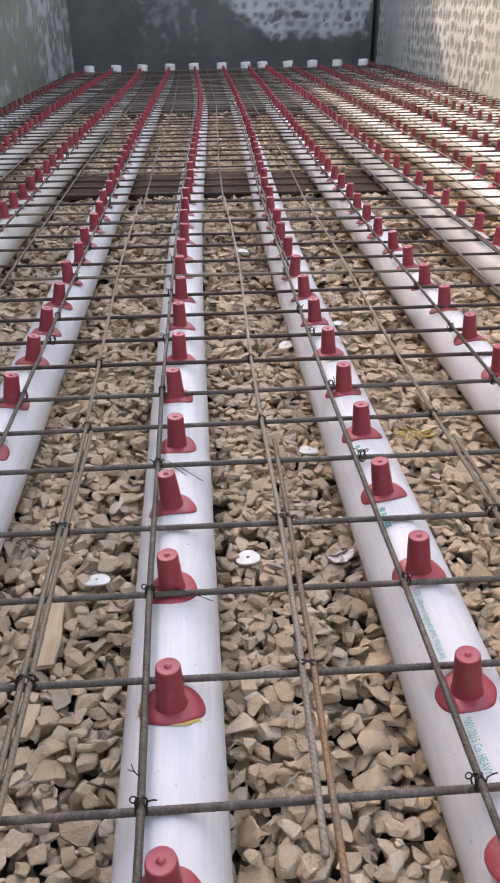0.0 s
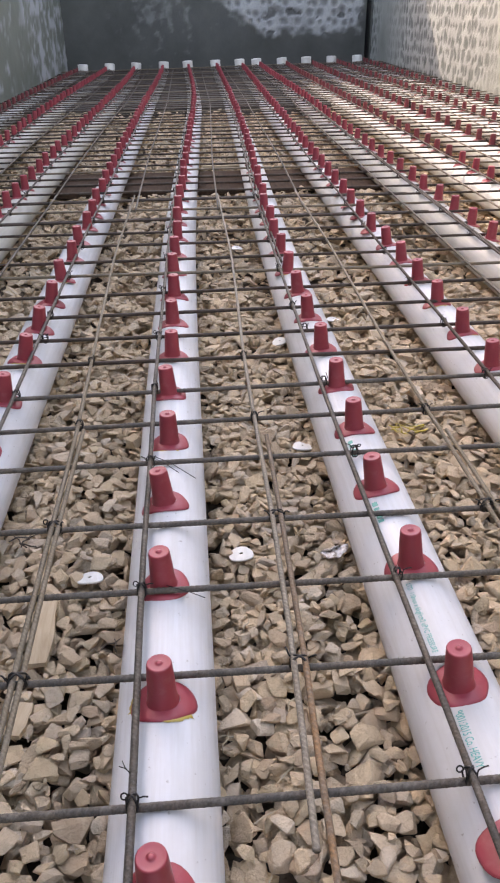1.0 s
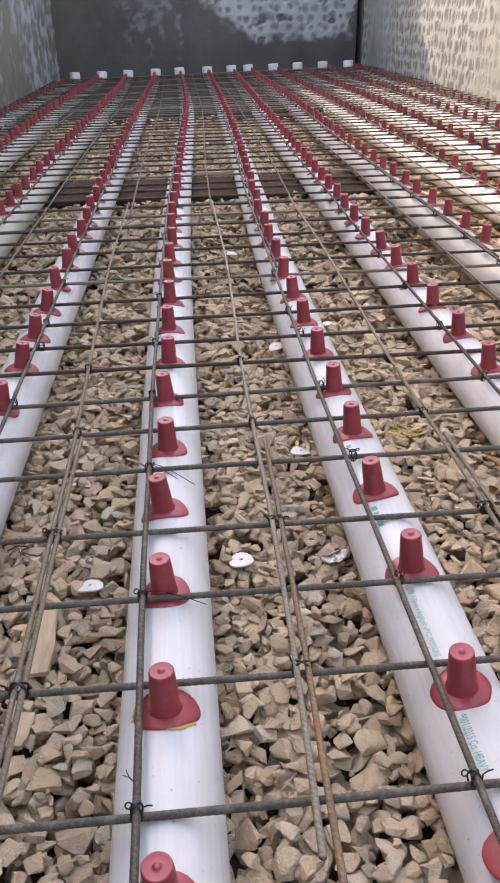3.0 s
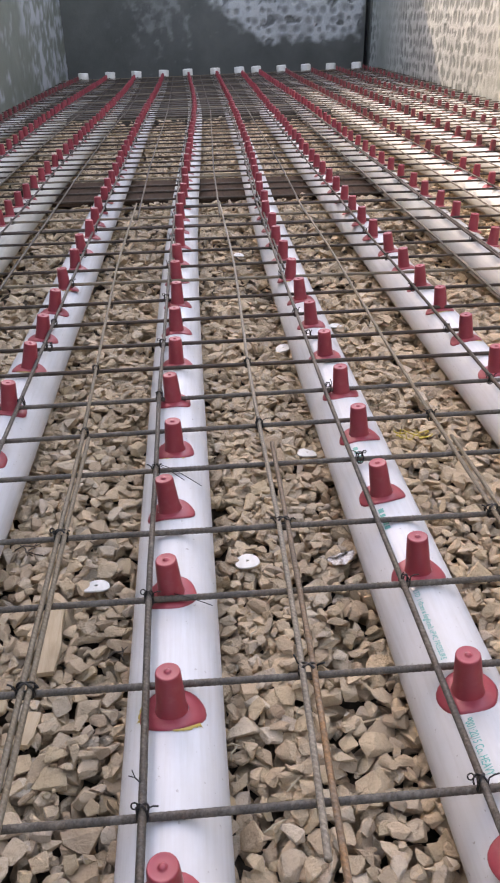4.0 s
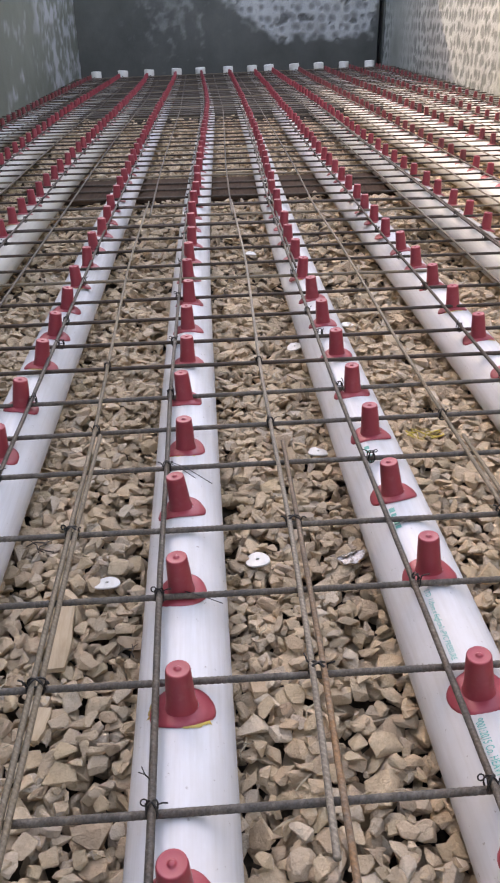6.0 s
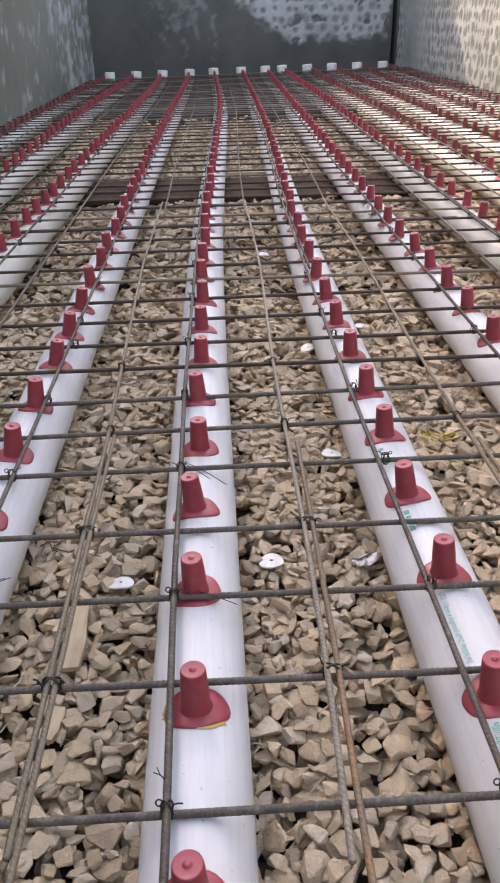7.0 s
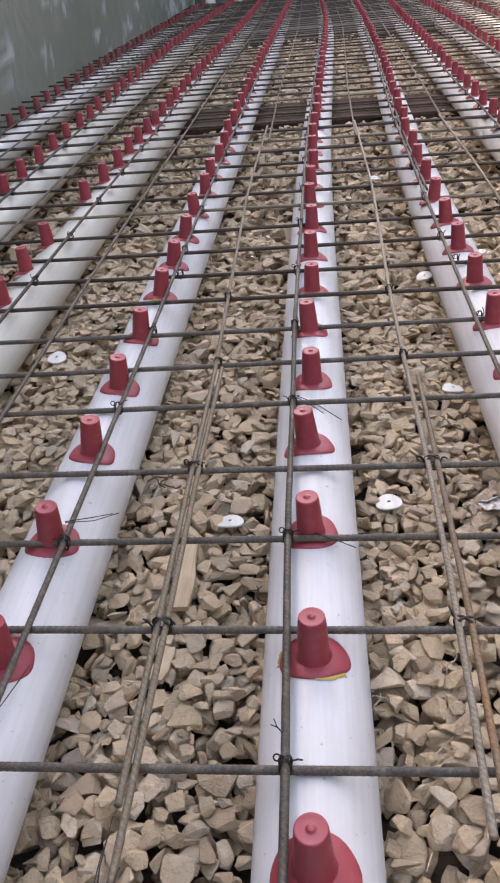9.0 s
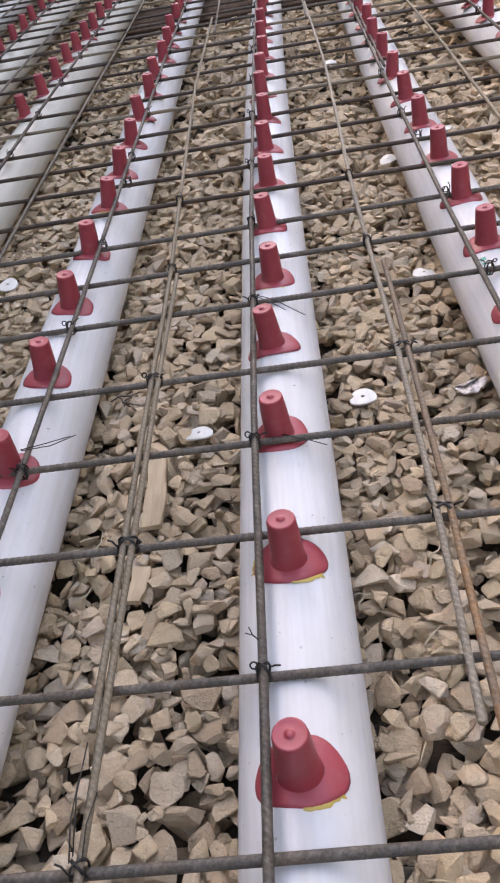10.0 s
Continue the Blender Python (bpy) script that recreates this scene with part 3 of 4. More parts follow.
def ribbed(points, lo, hi, axis, r0=0.0039):
    """A rolled bar along a line of points; between lo and hi of the axis its ribs are modelled."""
    pts = np.array(points, dtype=float)
    s = np.concatenate([[0], np.cumsum(np.linalg.norm(np.diff(pts, axis=0), axis=1))])
    along = pts[:, axis]
    stops = [0.0]
    while stops[-1] < s[-1]:
        here = float(np.interp(stops[-1], s, along))
        stops.append(stops[-1] + (0.0016 if lo < here < hi else 0.06))
    stops = np.array(stops[:-1] + [s[-1]])
    p = np.stack([np.interp(stops, s, pts[:, c]) for c in range(3)], axis=1)
    d = np.gradient(p, axis=0)
    d /= np.linalg.norm(d, axis=1)[:, None]
    side = np.cross(d, (0, 0, 1.0))
    side /= np.linalg.norm(side, axis=1)[:, None]
    up = np.cross(side, d)
    seg = 12
    a = np.arange(seg) * 2 * np.pi / seg
    inside = ((p[:, axis] > lo) & (p[:, axis] < hi))[:, None]
    wave = np.cos(2 * np.pi * (stops[:, None] / 0.0068 + 0.42 * np.cos(a)[None, :] * np.sign(np.sin(a) + 1e-6)[None, :]))
    rib = np.clip(wave, 0, 1) ** 1.5 * np.abs(np.sin(a))[None, :] + 0.9 * (np.abs(np.cos(a)) > 0.99)[None, :]
    rad = r0 + np.where(inside, 0.00062 * rib, 0.0003)
    v = p[:, None, :] + rad[:, :, None] * (side[:, None, :] * np.cos(a)[None, :, None] + up[:, None, :] * np.sin(a)[None, :, None])
    n = len(p)
    verts = v.reshape(-1, 3)
    idx = np.arange(n * seg).reshape(n, seg)
    f = np.stack([idx[:-1], np.roll(idx, -1, axis=1)[:-1], np.roll(idx, -1, axis=1)[1:], idx[1:]], axis=-1).reshape(-1, 4)
    faces = f.tolist() + [idx[0].tolist()[::-1], idx[-1].tolist()]
    level = np.where(inside, np.clip(rib, 0, 1), 0.45)
    return verts.tolist(), faces, level.reshape(-1)


def bar(name, points, axis, material, lo=-0.55, hi=0.75, label="", r0=0.0039):
    verts, faces, level = ribbed(points, lo, hi, axis, r0)
    me = mesh_of(name, verts, faces, material, True)
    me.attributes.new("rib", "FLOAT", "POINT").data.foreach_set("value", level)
    return part(name, me, mat_top, label)


cross_y = [-0.70, -0.56, -0.41, -0.264, -0.122, 0.030, 0.164, 0.306, 0.471, 0.604, 0.735, 0.873, 1.013, 1.158, 1.303, 1.459, 1.594]
while cross_y[-1] < 9.45:
    cross_y.append(cross_y[-1] + 0.147 + rng.uniform(-0.012, 0.012))
skews = []
for j, y in enumerate(cross_y):
    skew, ph = rng.uniform(-0.002, 0.012), rng.uniform(0, 6)
    skews.append(skew)
    pts = []
    for i in range(28):
        x = LEFT + 0.03 + (RIGHT - LEFT - 0.06) * i / 27
        pts.append((x, y + skew * (x - 0.1) + 0.003 * math.sin(1.9 * x + ph), ZC + sag(x, y) + 0.0012 * math.sin(3.1 * x + ph)))
    near = -0.5 < y < 0.75
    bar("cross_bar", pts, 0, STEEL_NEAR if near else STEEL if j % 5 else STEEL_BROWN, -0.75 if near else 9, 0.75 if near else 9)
    if 1.9 < y < 2.4 and j % 2:
        bar("cross_bar", [(a, b + 0.012, c) for a, b, c in pts[:17]], 0, STEEL, 9, 9)


def long_bar(stations, material, lo=-0.55, hi=0.8, label=""):
    ys, xs = [q[1] for q in stations], [q[0] for q in stations]
    n = max(3, int((ys[-1] - ys[0]) / 0.12))
    pts = []
    for i in range(n + 1):
        y = ys[0] + (ys[-1] - ys[0]) * i / n
        x = float(np.interp(y, ys, xs))
        pts.append((x, y, ZL + sag(x, y) + 0.0008 * math.sin(4.0 * y + xs[0] * 9)))
    return bar("long_bar", pts, 1, material, lo, hi, label, 0.0034 if material in (STEEL, STEEL_NEAR) else 0.0030)


BESIDE = (0.02, 0.03, 0.034, 0.027, -0.027, -0.036, -0.040, -0.036, -0.02, 0.015, -0.02, -0.02)
for k in range(12):
    ys = [-1.1 + 0.6 * i for i in range(18)] + [9.6]
    close = k in (3, 4, 5)
    line = [(pipe_x(k, y) + BESIDE[k] + rng.uniform(-0.003, 0.003), y) for y in ys]
    if k == 4:
        line = [(-0.018, -1.1), (-0.0195, -0.3), (-0.0205, -0.12), (-0.0255, 0.18), (-0.0245, 0.47), (-0.026, 0.75)] + [q for q in line if q[1] > 1.0]
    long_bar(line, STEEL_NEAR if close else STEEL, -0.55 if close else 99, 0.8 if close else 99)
    if k in (4, 5, 7):
        long_bar([(pipe_x(k, y) + BESIDE[k] + 0.012, y) for y in (1.5 + 0.5 * i for i in range(9))], STEEL_MID, 99, 99)
# lapped pairs between the pipes round the viewer
long_bar([(-0.1545, -0.165), (-0.1545, 0.03), (-0.1532, 0.31), (-0.1500, 0.53), (-0.156, 0.9), (-0.160, 1.17), (-0.166, 1.6), (-0.15, 2.4)], STEEL_BROWN)
long_bar([(-0.150, -1.1), (-0.147, -0.2), (-0.1455, 0.03), (-0.1445, 0.31), (-0.140, 0.575)], STEEL_BROWN, label="brown-rusted lapped bar")
long_bar([(0.137, -0.186), (0.1455, 0.03), (0.1505, 0.33), (0.149, 0.6), (0.150, 0.86), (0.158, 1.2), (0.166, 1.6), (0.160, 2.4)], STEEL_GREY, label="grey speckled lapped bar")
long_bar([(0.146, -1.1), (0.150, -0.18), (0.1575, 0.03), (0.1625, 0.33), (0.164, 0.53)], STEEL_RUST, label="orange-rusted lapped bar")
long_bar([(0.457, -0.6), (0.456, 0.32), (0.452, 0.63), (0.451, 0.92), (0.455, 1.2), (0.462, 1.7), (0.455, 2.4)], STEEL_BROWN)
long_bar([(0.470, -1.1), (0.468, 0.33), (0.464, 0.52)], STEEL_BROWN)
for xs in ((-0.135, -0.13, -0.088, -0.08), (0.152, 0.165, 0.225, 0.235), (0.452, 0.477, 0.501, 0.507)):
    long_bar(list(zip(xs, (2.15, 3.1, 5.2, 5.6))), STEEL_MID, 99, 99)
    long_bar([(xs[3], 5.55), (xs[3] + 0.01, 9.4)], STEEL, 99, 99)
for k in (0, 1, 2, 6, 7, 8, 9, 10):
    xs = [0.5 * (pipe_x(k, y) + pipe_x(k + 1, y)) + rng.uniform(-0.012, 0.012) for y in (-1.1, 1.0, 2.0, 4.0, 6.0, 9.6)]
    long_bar(list(zip(xs[:5], (-1.1, 1.0, 2.0, 4.0, 5.6))), STEEL_MID, 99, 99)
    long_bar([(xs[4] + 0.009, 5.3), (xs[5], 9.5)], STEEL, 99, 99)


def tie_mesh(seed, reach, eye=None, thick=0.0008):
    """One wire wound round a crossing; reach is half the width that it binds, eye how far beside that its end is bent to a ring."""
    r = random.Random(seed)
    points = []
    if eye is not None:
        e = Vector((-reach - eye, 0.0, 0.0750))
        points += [e + Vector((0.0030 * math.cos(a), 0.0012 * math.sin(a), 0.0030 * math.sin(a))) for a in [0.2 + 0.55 * i for i in range(12)]]
        points.append(Vector((-reach + 0.001, -0.001, 0.0745)))
    else:
        d = Vector((r.uniform(-1, 1), r.uniform(-0.8, 0.4), 0.3)).normalized() * r.uniform(0.003, 0.009)
        points += [Vector((-reach, -0.002, 0.074)) + d * (1 - i / 3) for i in range(3)]
    for turn in (0.62, -0.72, 0.80, -0.55):
        c, q = math.cos(turn) * reach / 0.0085, math.sin(turn)
        first = math.pi - 0.4 if turn > 0 else 0.4
        points += [Vector((0.0088 * math.cos(first + a) * c, 0.0088 * math.cos(first + a) * q, 0.0648 + 0.0108 * math.sin(first + a))) for a in [0.45 * i for i in range(15)]]
    d = Vector((r.uniform(-0.2, 1), r.uniform(-0.9, 0.2), 0.25)).normalized() * r.uniform(0.004, 0.011)
    points += [Vector((reach, -0.002, 0.074)), Vector((reach, -0.002, 0.0755)) + d * 0.5, Vector((reach, -0.002, 0.0745)) + d]
    return mesh_of("wire_tie", *tube(points, [thick] * len(points), 6), WIRE, True)


TIES = [tie_mesh(s, 0.0068, 0.0004 if s == 3 else None) for s in range(6)]
WIDE_EYE_TIE = tie_mesh(23, 0.0062, 0.0045)
EYE_TIE, PAIR_TIE, PAIR_EYE_TIE = tie_mesh(20, 0.0062, 0.0004), tie_mesh(21, 0.0118, None, 0.0011), tie_mesh(22, 0.0105, 0.0004, 0.0010)
for x, y, kind, turn in (
        (-0.0205, -0.124, EYE_TIE, 0), (-0.025, 0.166, EYE_TIE, 0), (-0.025, 0.470, TIES[1], 10), (-0.026, 0.735, TIES[2], 0), (-0.0255, 0.998, TIES[3], 5),
        (-0.1505, 0.307, PAIR_EYE_TIE, 0), (-0.1505, 0.031, PAIR_TIE, 0), (-0.149, -0.264, TIES[1], 0), (-0.150, 0.603, TIES[4], 0), (-0.157, 0.873, TIES[2], 0),
        (0.1565, 0.306, PAIR_TIE, 0), (0.1515, 0.030, PAIR_TIE, 170), (0.150, 0.604, TIES[5], 0), (0.150, 0.873, TIES[4], 0), (0.457, 0.306, PAIR_TIE, 0), (0.453, 0.605, TIES[1], 0),
        (0.290, -0.122, WIDE_EYE_TIE, 0), (0.293, 0.166, TIES[5], 0), (0.300, 0.473, EYE_TIE, 180), (0.293, 0.737, TIES[2], 0), (0.296, 1.015, TIES[4], 0),
        (-0.289, 0.162, TIES[4], 0), (-0.2885, 0.468, EYE_TIE, 20), (-0.280, 0.732, TIES[2], 0), (-0.270, 1.010, TIES[1], 0)):
    part("wire_tie", kind, mat_top, m=pose(x, y, 0, 0, 0, turn))
for j, y in enumerate(cross_y):
    if y > 6.0:
        break
    for k in range(12):
        if (j + k) % 2 or (k in (3, 4, 5) and y < 1.05):
            continue
        x = pipe_x(k, y) + BESIDE[k]
        part("wire_tie", TIES[rng.randrange(6)], mat_top, m=pose(x, y + skews[j] * (x - 0.1), sag(x, y), 0, 0, rng.choice((0, 180)) + rng.uniform(-15, 15)))


def loose_wire(points, name="wire_end"):
    part(name, mesh_of(name, *tube(points, [0.00055] * len(points), 6), WIRE, True), mat_top)


loose_wire([(-0.028, 0.470, 0.079), (0.005, 0.452, 0.074), (0.045, 0.420, 0.062)])
loose_wire([(-0.024, 0.466, 0.078), (0.000, 0.440, 0.078), (0.020, 0.418, 0.075)])
loose_wire([(-0.006, 0.176, 0.066), (0.030, 0.160, 0.064), (0.052, 0.146, 0.064)])
loose_wire([(-0.023, -0.100, 0.074), (-0.028, -0.095, 0.075), (-0.034, -0.093, 0.076)])
loose_wire([(-0.023, -0.100, 0.074), (-0.028, -0.095, 0.076), (-0.031, -0.088, 0.077)])
loose_wire([(-0.292, 0.185, 0.078), (-0.262, 0.190, 0.079), (-0.235, 0.196, 0.080)])
loose_wire([(-0.290, 0.182, 0.079), (-0.255, 0.182, 0.081), (-0.226, 0.192, 0.084)])
for dx, y0, y1, lift in ((-0.007, -0.175, -0.258, 0.001), (-0.011, -0.200, -0.262, -0.004), (0.007, -0.215, -0.262, 0.002)):
    loose_wire([(-0.149 + dx, y0, 0.070 + lift), (-0.151 + 0.8 * dx, 0.5 * (y0 + y1), 0.073 + lift), (-0.149 + 0.5 * dx, y1, 0.072)])
loose_wire([(-0.286, -0.085, 0.074), (-0.270, -0.050, 0.082), (-0.262, -0.040, 0.090)])

# ---- boards under the pipes ----
for y0, y1, x0, x1 in ((3.08, 3.22, -0.78, 1.08), (3.235, 3.37, -0.74, 1.12), (3.385, 3.55, -0.80, 1.02)):
    ob = new("board", mesh_of("board", *box(x0, y0, -0.0785, x1, y1, -0.0555, 0.003), WOOD_DARK))
    tagged(ob, "weathered brown board lying under the pipes", "board", "boards across the tank")
ob = new("batten", mesh_of("batten", *box(0.13, 3.585, -0.050, 0.33, 3.605, -0.036, 0.002), WOOD_PALE))
tagged(ob, "thin pale wooden batten between two pipes", "batten")


# ---- gravel ----
def hull(points):
    bm = bmesh.new()
    for p in points:
        bm.verts.new(p)
    bmesh.ops.convex_hull(bm, input=bm.verts[:])
    bmesh.ops.delete(bm, geom=[v for v in bm.verts if not v.link_faces], context="VERTS")
    return bm


def arrays(bm):
    bmesh.ops.triangulate(bm, faces=bm.faces[:])
    bmesh.ops.recalc_face_normals(bm, faces=bm.faces[:])
    bm.verts.index_update()
    v = np.array([q.co[:] for q in bm.verts])
    f = np.array([[q.index for q in face.verts] for face in bm.faces])
    bm.free()
    return v, f


def soft_normals(v, f):
    """Corner normals that leave wide faces flat and round the worn edges between them."""
    n = np.cross(v[f[:, 1]] - v[f[:, 0]], v[f[:, 2]] - v[f[:, 0]])
    total = np.zeros_like(v)
    for c in range(3):
        np.add.at(total, f[:, c], n)
    total /= np.linalg.norm(total, axis=1)[:, None] + 1e-12
    return total[f].reshape(-1, 3)


def face_normals(v, f):
    n = np.cross(v[f[:, 1]] - v[f[:, 0]], v[f[:, 2]] - v[f[:, 0]])
    n /= np.linalg.norm(n, axis=1)[:, None] + 1e-12
    return np.repeat(n, 3, axis=0)


def shade(me, normals):
    me.polygons.foreach_set("use_smooth", [True] * len(me.polygons))
    me.normals_split_custom_set(normals.tolist())
    return me


def stone_shape(seed):
    """A crushed stone: an uneven flattish lump with sides struck off; with worn edges, plain, and plainer still."""
    r = random.Random(seed)
    half = (0.5, 0.5 * r.uniform(0.52, 0.92), 0.5 * r.uniform(0.30, 0.58))
    power = r.uniform(0.55, 0.85)
    points = []
    for _ in range(r.randint(9, 13)):
        d = Vector((r.gauss(0, 1), r.gauss(0, 1), r.gauss(0, 1))).normalized()
        points.append([h * math.copysign(abs(c) ** power, c) * r.uniform(0.82, 1.08) for c, h in zip(d, half)])
    bm = hull(points)
    for _ in range(r.randint(2, 4)):
        d = Vector((r.gauss(0, 1), r.gauss(0, 1), r.gauss(0, 0.9))).normalized()
        reach = max(v.co.dot(d) for v in bm.verts)
        bmesh.ops.bisect_plane(bm, geom=bm.verts[:] + bm.edges[:] + bm.faces[:], plane_co=d * reach * r.uniform(0.62, 0.85), plane_no=d, clear_outer=True)
        points = [v.co.copy() for v in bm.verts]
        bm.free()
        bm = hull(points)
    bmesh.ops.dissolve_limit(bm, angle_limit=0.16, verts=bm.verts[:], edges=bm.edges[:])
    worn = bm.copy()
    bmesh.ops.bevel(worn, geom=worn.edges[:], offset=r.uniform(0.035, 0.06), segments=1, affect="EDGES", clamp_overlap=True)
    bmesh.ops.smooth_vert(worn, verts=worn.verts[:], factor=0.18, use_axis_x=True, use_axis_y=True, use_axis_z=True)
    for v in worn.verts:
        v.co += 0.045 * noise.noise_vector(v.co * 2.4 + Vector((seed, 0, 0)))
    ways = [Vector(d) for d in itertools.product((-1, 1), (-0.8, 0.8), (-0.5, 0.5))] + [Vector((0, 0, 1)), Vector((0.3, 1, 0)), Vector((-0.3, -1, 0))]
    rough = arrays(hull({max(bm.verts, key=lambda v: v.co.dot(d)).co.copy().freeze() for d in ways}))
    plain, worn = arrays(bm), arrays(worn)
    mid, span = 0.5 * (plain[0].max(axis=0) + plain[0].min(axis=0)), (plain[0].max(axis=0) - plain[0].min(axis=0)).max()
    return [((v - mid) / span, f) for v, f in (worn, plain, rough)]


SHAPES = [stone_shape(100 + s) for s in range(90)]
CELL = 0.004
GX, GY = int((RIGHT - LEFT) / CELL) + 1, int((SPLIT + 1.0) / CELL) + 1
SIZES = (0.048, 0.043, 0.038, 0.033, 0.028, 0.023, 0.017, 0.012)
height = np.full((GX, GY), BASE)
flat_height = height.reshape(-1)
# how high the stones may reach: an uneven bed, lower along the pipes, under them and under the boards
crest = np.zeros((GX, GY))
roof = np.zeros((GX, GY))
xs, ys = LEFT + CELL * np.arange(GX), -1.0 + CELL * np.arange(GY)
waves = [(0.0035, 9.0, 5.0, 0.3), (0.003, -17.0, 11.0, 1.7), (0.003, 29.0, 23.0, 4.0), (0.0025, -41.0, 37.0, 2.2)]
crest += -0.044 + 0.036 * np.clip((ys[None, :] - 4.0) / 1.8, 0, 1) + sum(a * np.sin(u * xs[:, None] + v * ys[None, :] + p) for a, u, v, p in waves)
for gy, y in enumerate(ys):
    for k in range(12):
        off = xs - pipe_x(k, y)
        near = np.abs(off) < 0.13
        d = np.abs(off[near])
        crest[near, gy] -= np.where(off[near] > 0, 0.020 * np.clip(1 - (d - R) / 0.07, 0, 1), 0.010 * np.clip(1 - (d - R) / 0.04, 0, 1))
        roof[near, gy] = np.where(d < R, np.minimum(roof[near, gy], sag(pipe_x(k, y), y) - np.sqrt(np.clip(R * R - d * d, 0, None)) - 0.001), roof[near, gy])
roof[np.ix_((xs > -0.83) & (xs < 1.15), (ys > 3.05) & (ys < 3.58))] = -0.0785
flat_crest, flat_roof = crest.reshape(-1), roof.reshape(-1)
gr = np.random.RandomState(5)


def lying(shape, size):
    """One way for a stone to lie: its turn, and over the cells that it covers its underside and its top."""
    tilt = 0.6 if gr.uniform() < 0.22 else 0.2
    turn = Euler((gr.normal(0, tilt), gr.normal(0, tilt), gr.uniform(0, 6.28))).to_matrix()
    v, f = SHAPES[shape][1]
    w = v @ np.array(turn).T * size
    reach = int(0.55 * size / CELL) + 1
    i, j = np.meshgrid(np.arange(-reach, reach + 1), np.arange(-reach, reach + 1), indexing="ij")
    i, j = i.reshape(-1), j.reshape(-1)
    n = np.cross(w[f[:, 1]] - w[f[:, 0]], w[f[:, 2]] - w[f[:, 0]])
    d = (n * w[f[:, 0]]).sum(axis=1)
    up, down = n[:, 2] > 1e-7, n[:, 2] < -1e-7
    level = (d[:, None] - n[:, :1] * (i * CELL)[None, :] - n[:, 1:2] * (j * CELL)[None, :]) / np.where(np.abs(n[:, 2:]) > 1e-7, n[:, 2:], 1.0)
    top, low = level[up].min(axis=0), level[down].max(axis=0)
    inside = top > low
    if inside.sum() < 2:
        inside = (i == 0) & (j == 0)
        top, low = np.full(len(i), 0.25 * size), np.full(len(i), -0.25 * size)
    return shape, size, turn, (i * GY + j)[inside], low[inside], top[inside]


WAYS = {s: [lying(gr.randint(len(SHAPES)), s * gr.uniform(0.9, 1.1)) for _ in range(260)] for s in SIZES}
stones = []
MARGIN = 11


def settle(gx, gy, size, tries, spread):
    """Drop a stone near a spot where it comes to lie lowest, unless the bed is full there."""
    best = None
    for _ in range(tries):
        way = WAYS[size][gr.randint(260)]
        a = min(max(gx + gr.randint(-spread, spread + 1), MARGIN), GX - 1 - MARGIN)
        b = min(max(gy + gr.randint(-spread, spread + 1), MARGIN), GY - 1 - MARGIN)
        cells = way[3] + (a * GY + b)
        rest = (flat_height[cells] - way[4]).max() - 0.01 * size
        if best is None or rest < best[0]:
            best = (rest, way, cells, a, b)
    rest, way, cells, a, b = best
    top = way[5] + rest
    if (top > flat_crest[cells] + gr.uniform(-0.018, 0.020)).any() or (top > flat_roof[cells]).any():
        return
    flat_height[cells] = np.maximum(flat_height[cells], top)
    stones.append((way[0], way[1], way[2], LEFT + (a + gr.uniform(-0.3, 0.3)) * CELL, -1.0 + (b + gr.uniform(-0.3, 0.3)) * CELL, rest, float(top.max()), a, b, cells, top))


def scatter(count, sizes, x0, x1, y0, y1, tries=3, spread=5):
    a = gr.randint(int((x0 - LEFT) / CELL), int((x1 - LEFT) / CELL), count)
    b = gr.randint(int((y0 + 1.0) / CELL), int((y1 + 1.0) / CELL), count)
    for gx, gy, pick in zip(a, b, gr.randint(0, len(sizes), count)):
        settle(gx, gy, sizes[pick], tries, spread)


S = SIZES
END = SPLIT - 0.02
scatter(20000, (S[0], S[1], S[2], S[2], S[3]), LEFT, RIGHT, -1.0, END, 2)
scatter(15000, (S[0], S[1], S[2], S[3], S[3], S[4]), LEFT, RIGHT, -1.0, END, 2)
scatter(12000, (S[2], S[3], S[4], S[4]), LEFT, RIGHT, -1.0, END, 2)
scatter(14000, (S[1], S[2], S[3], S[4]), -0.75, 0.95, -0.6, 1.6, 2)
scatter(8000, (S[3], S[4], S[5]), -0.75, 0.95, -0.6, 1.6, 3)
scatter(9000, (S[4], S[5], S[6]), LEFT, RIGHT, -1.0, 3.6, 2)
scatter(7000, (S[4], S[5]), -0.5, 0.65, -0.5, 0.8, 4, 3)
scatter(9000, (S[5], S[6], S[7]), -0.6, 0.8, -0.6, 1.2, 3, 3)

# stones that others bury altogether are left out
stones = [q for q in stones if (q[10] > flat_height[q[9]] - 0.001).any()]
# the stones of the nearest stretch that lie on top are single pieces, the rest is one mesh
on_top = [i for i, q in enumerate(stones) if q[1] > 0.024 and -0.40 < q[4] < 0.45 and -0.28 < q[3] < 0.32 and abs(pipe_x(4, q[4]) - q[3]) > R and height[q[7], q[8]] - q[6] < 0.004]
singles = set(sorted(on_top, key=lambda i: stones[i][4])[:300])
all_v, all_f, all_n, base = [], [], [], 0
for i, (shape, size, turn, x, y, z, *_) in enumerate(stones):
    if i in singles:
        continue
    worn = y < 0.75 and -0.5 < x < 0.65 and size > 0.021
    v, f = SHAPES[shape][0 if worn else 1 if -0.5 < y < 1.7 and -0.9 < x < 1.1 else 2]
    v = v @ np.array(turn).T * size
    all_v.append(v + (x, y, z))
    all_n.append(soft_normals(v, f) if worn else face_normals(v, f))
    all_f.append(f + base)
    base += len(v)
all_v, all_f = np.concatenate(all_v), np.concatenate(all_f)
me = bpy.data.meshes.new("gravel")
me.from_pydata(all_v.tolist(), [], all_f.tolist())
me.materials.append(STONE)
me.update()
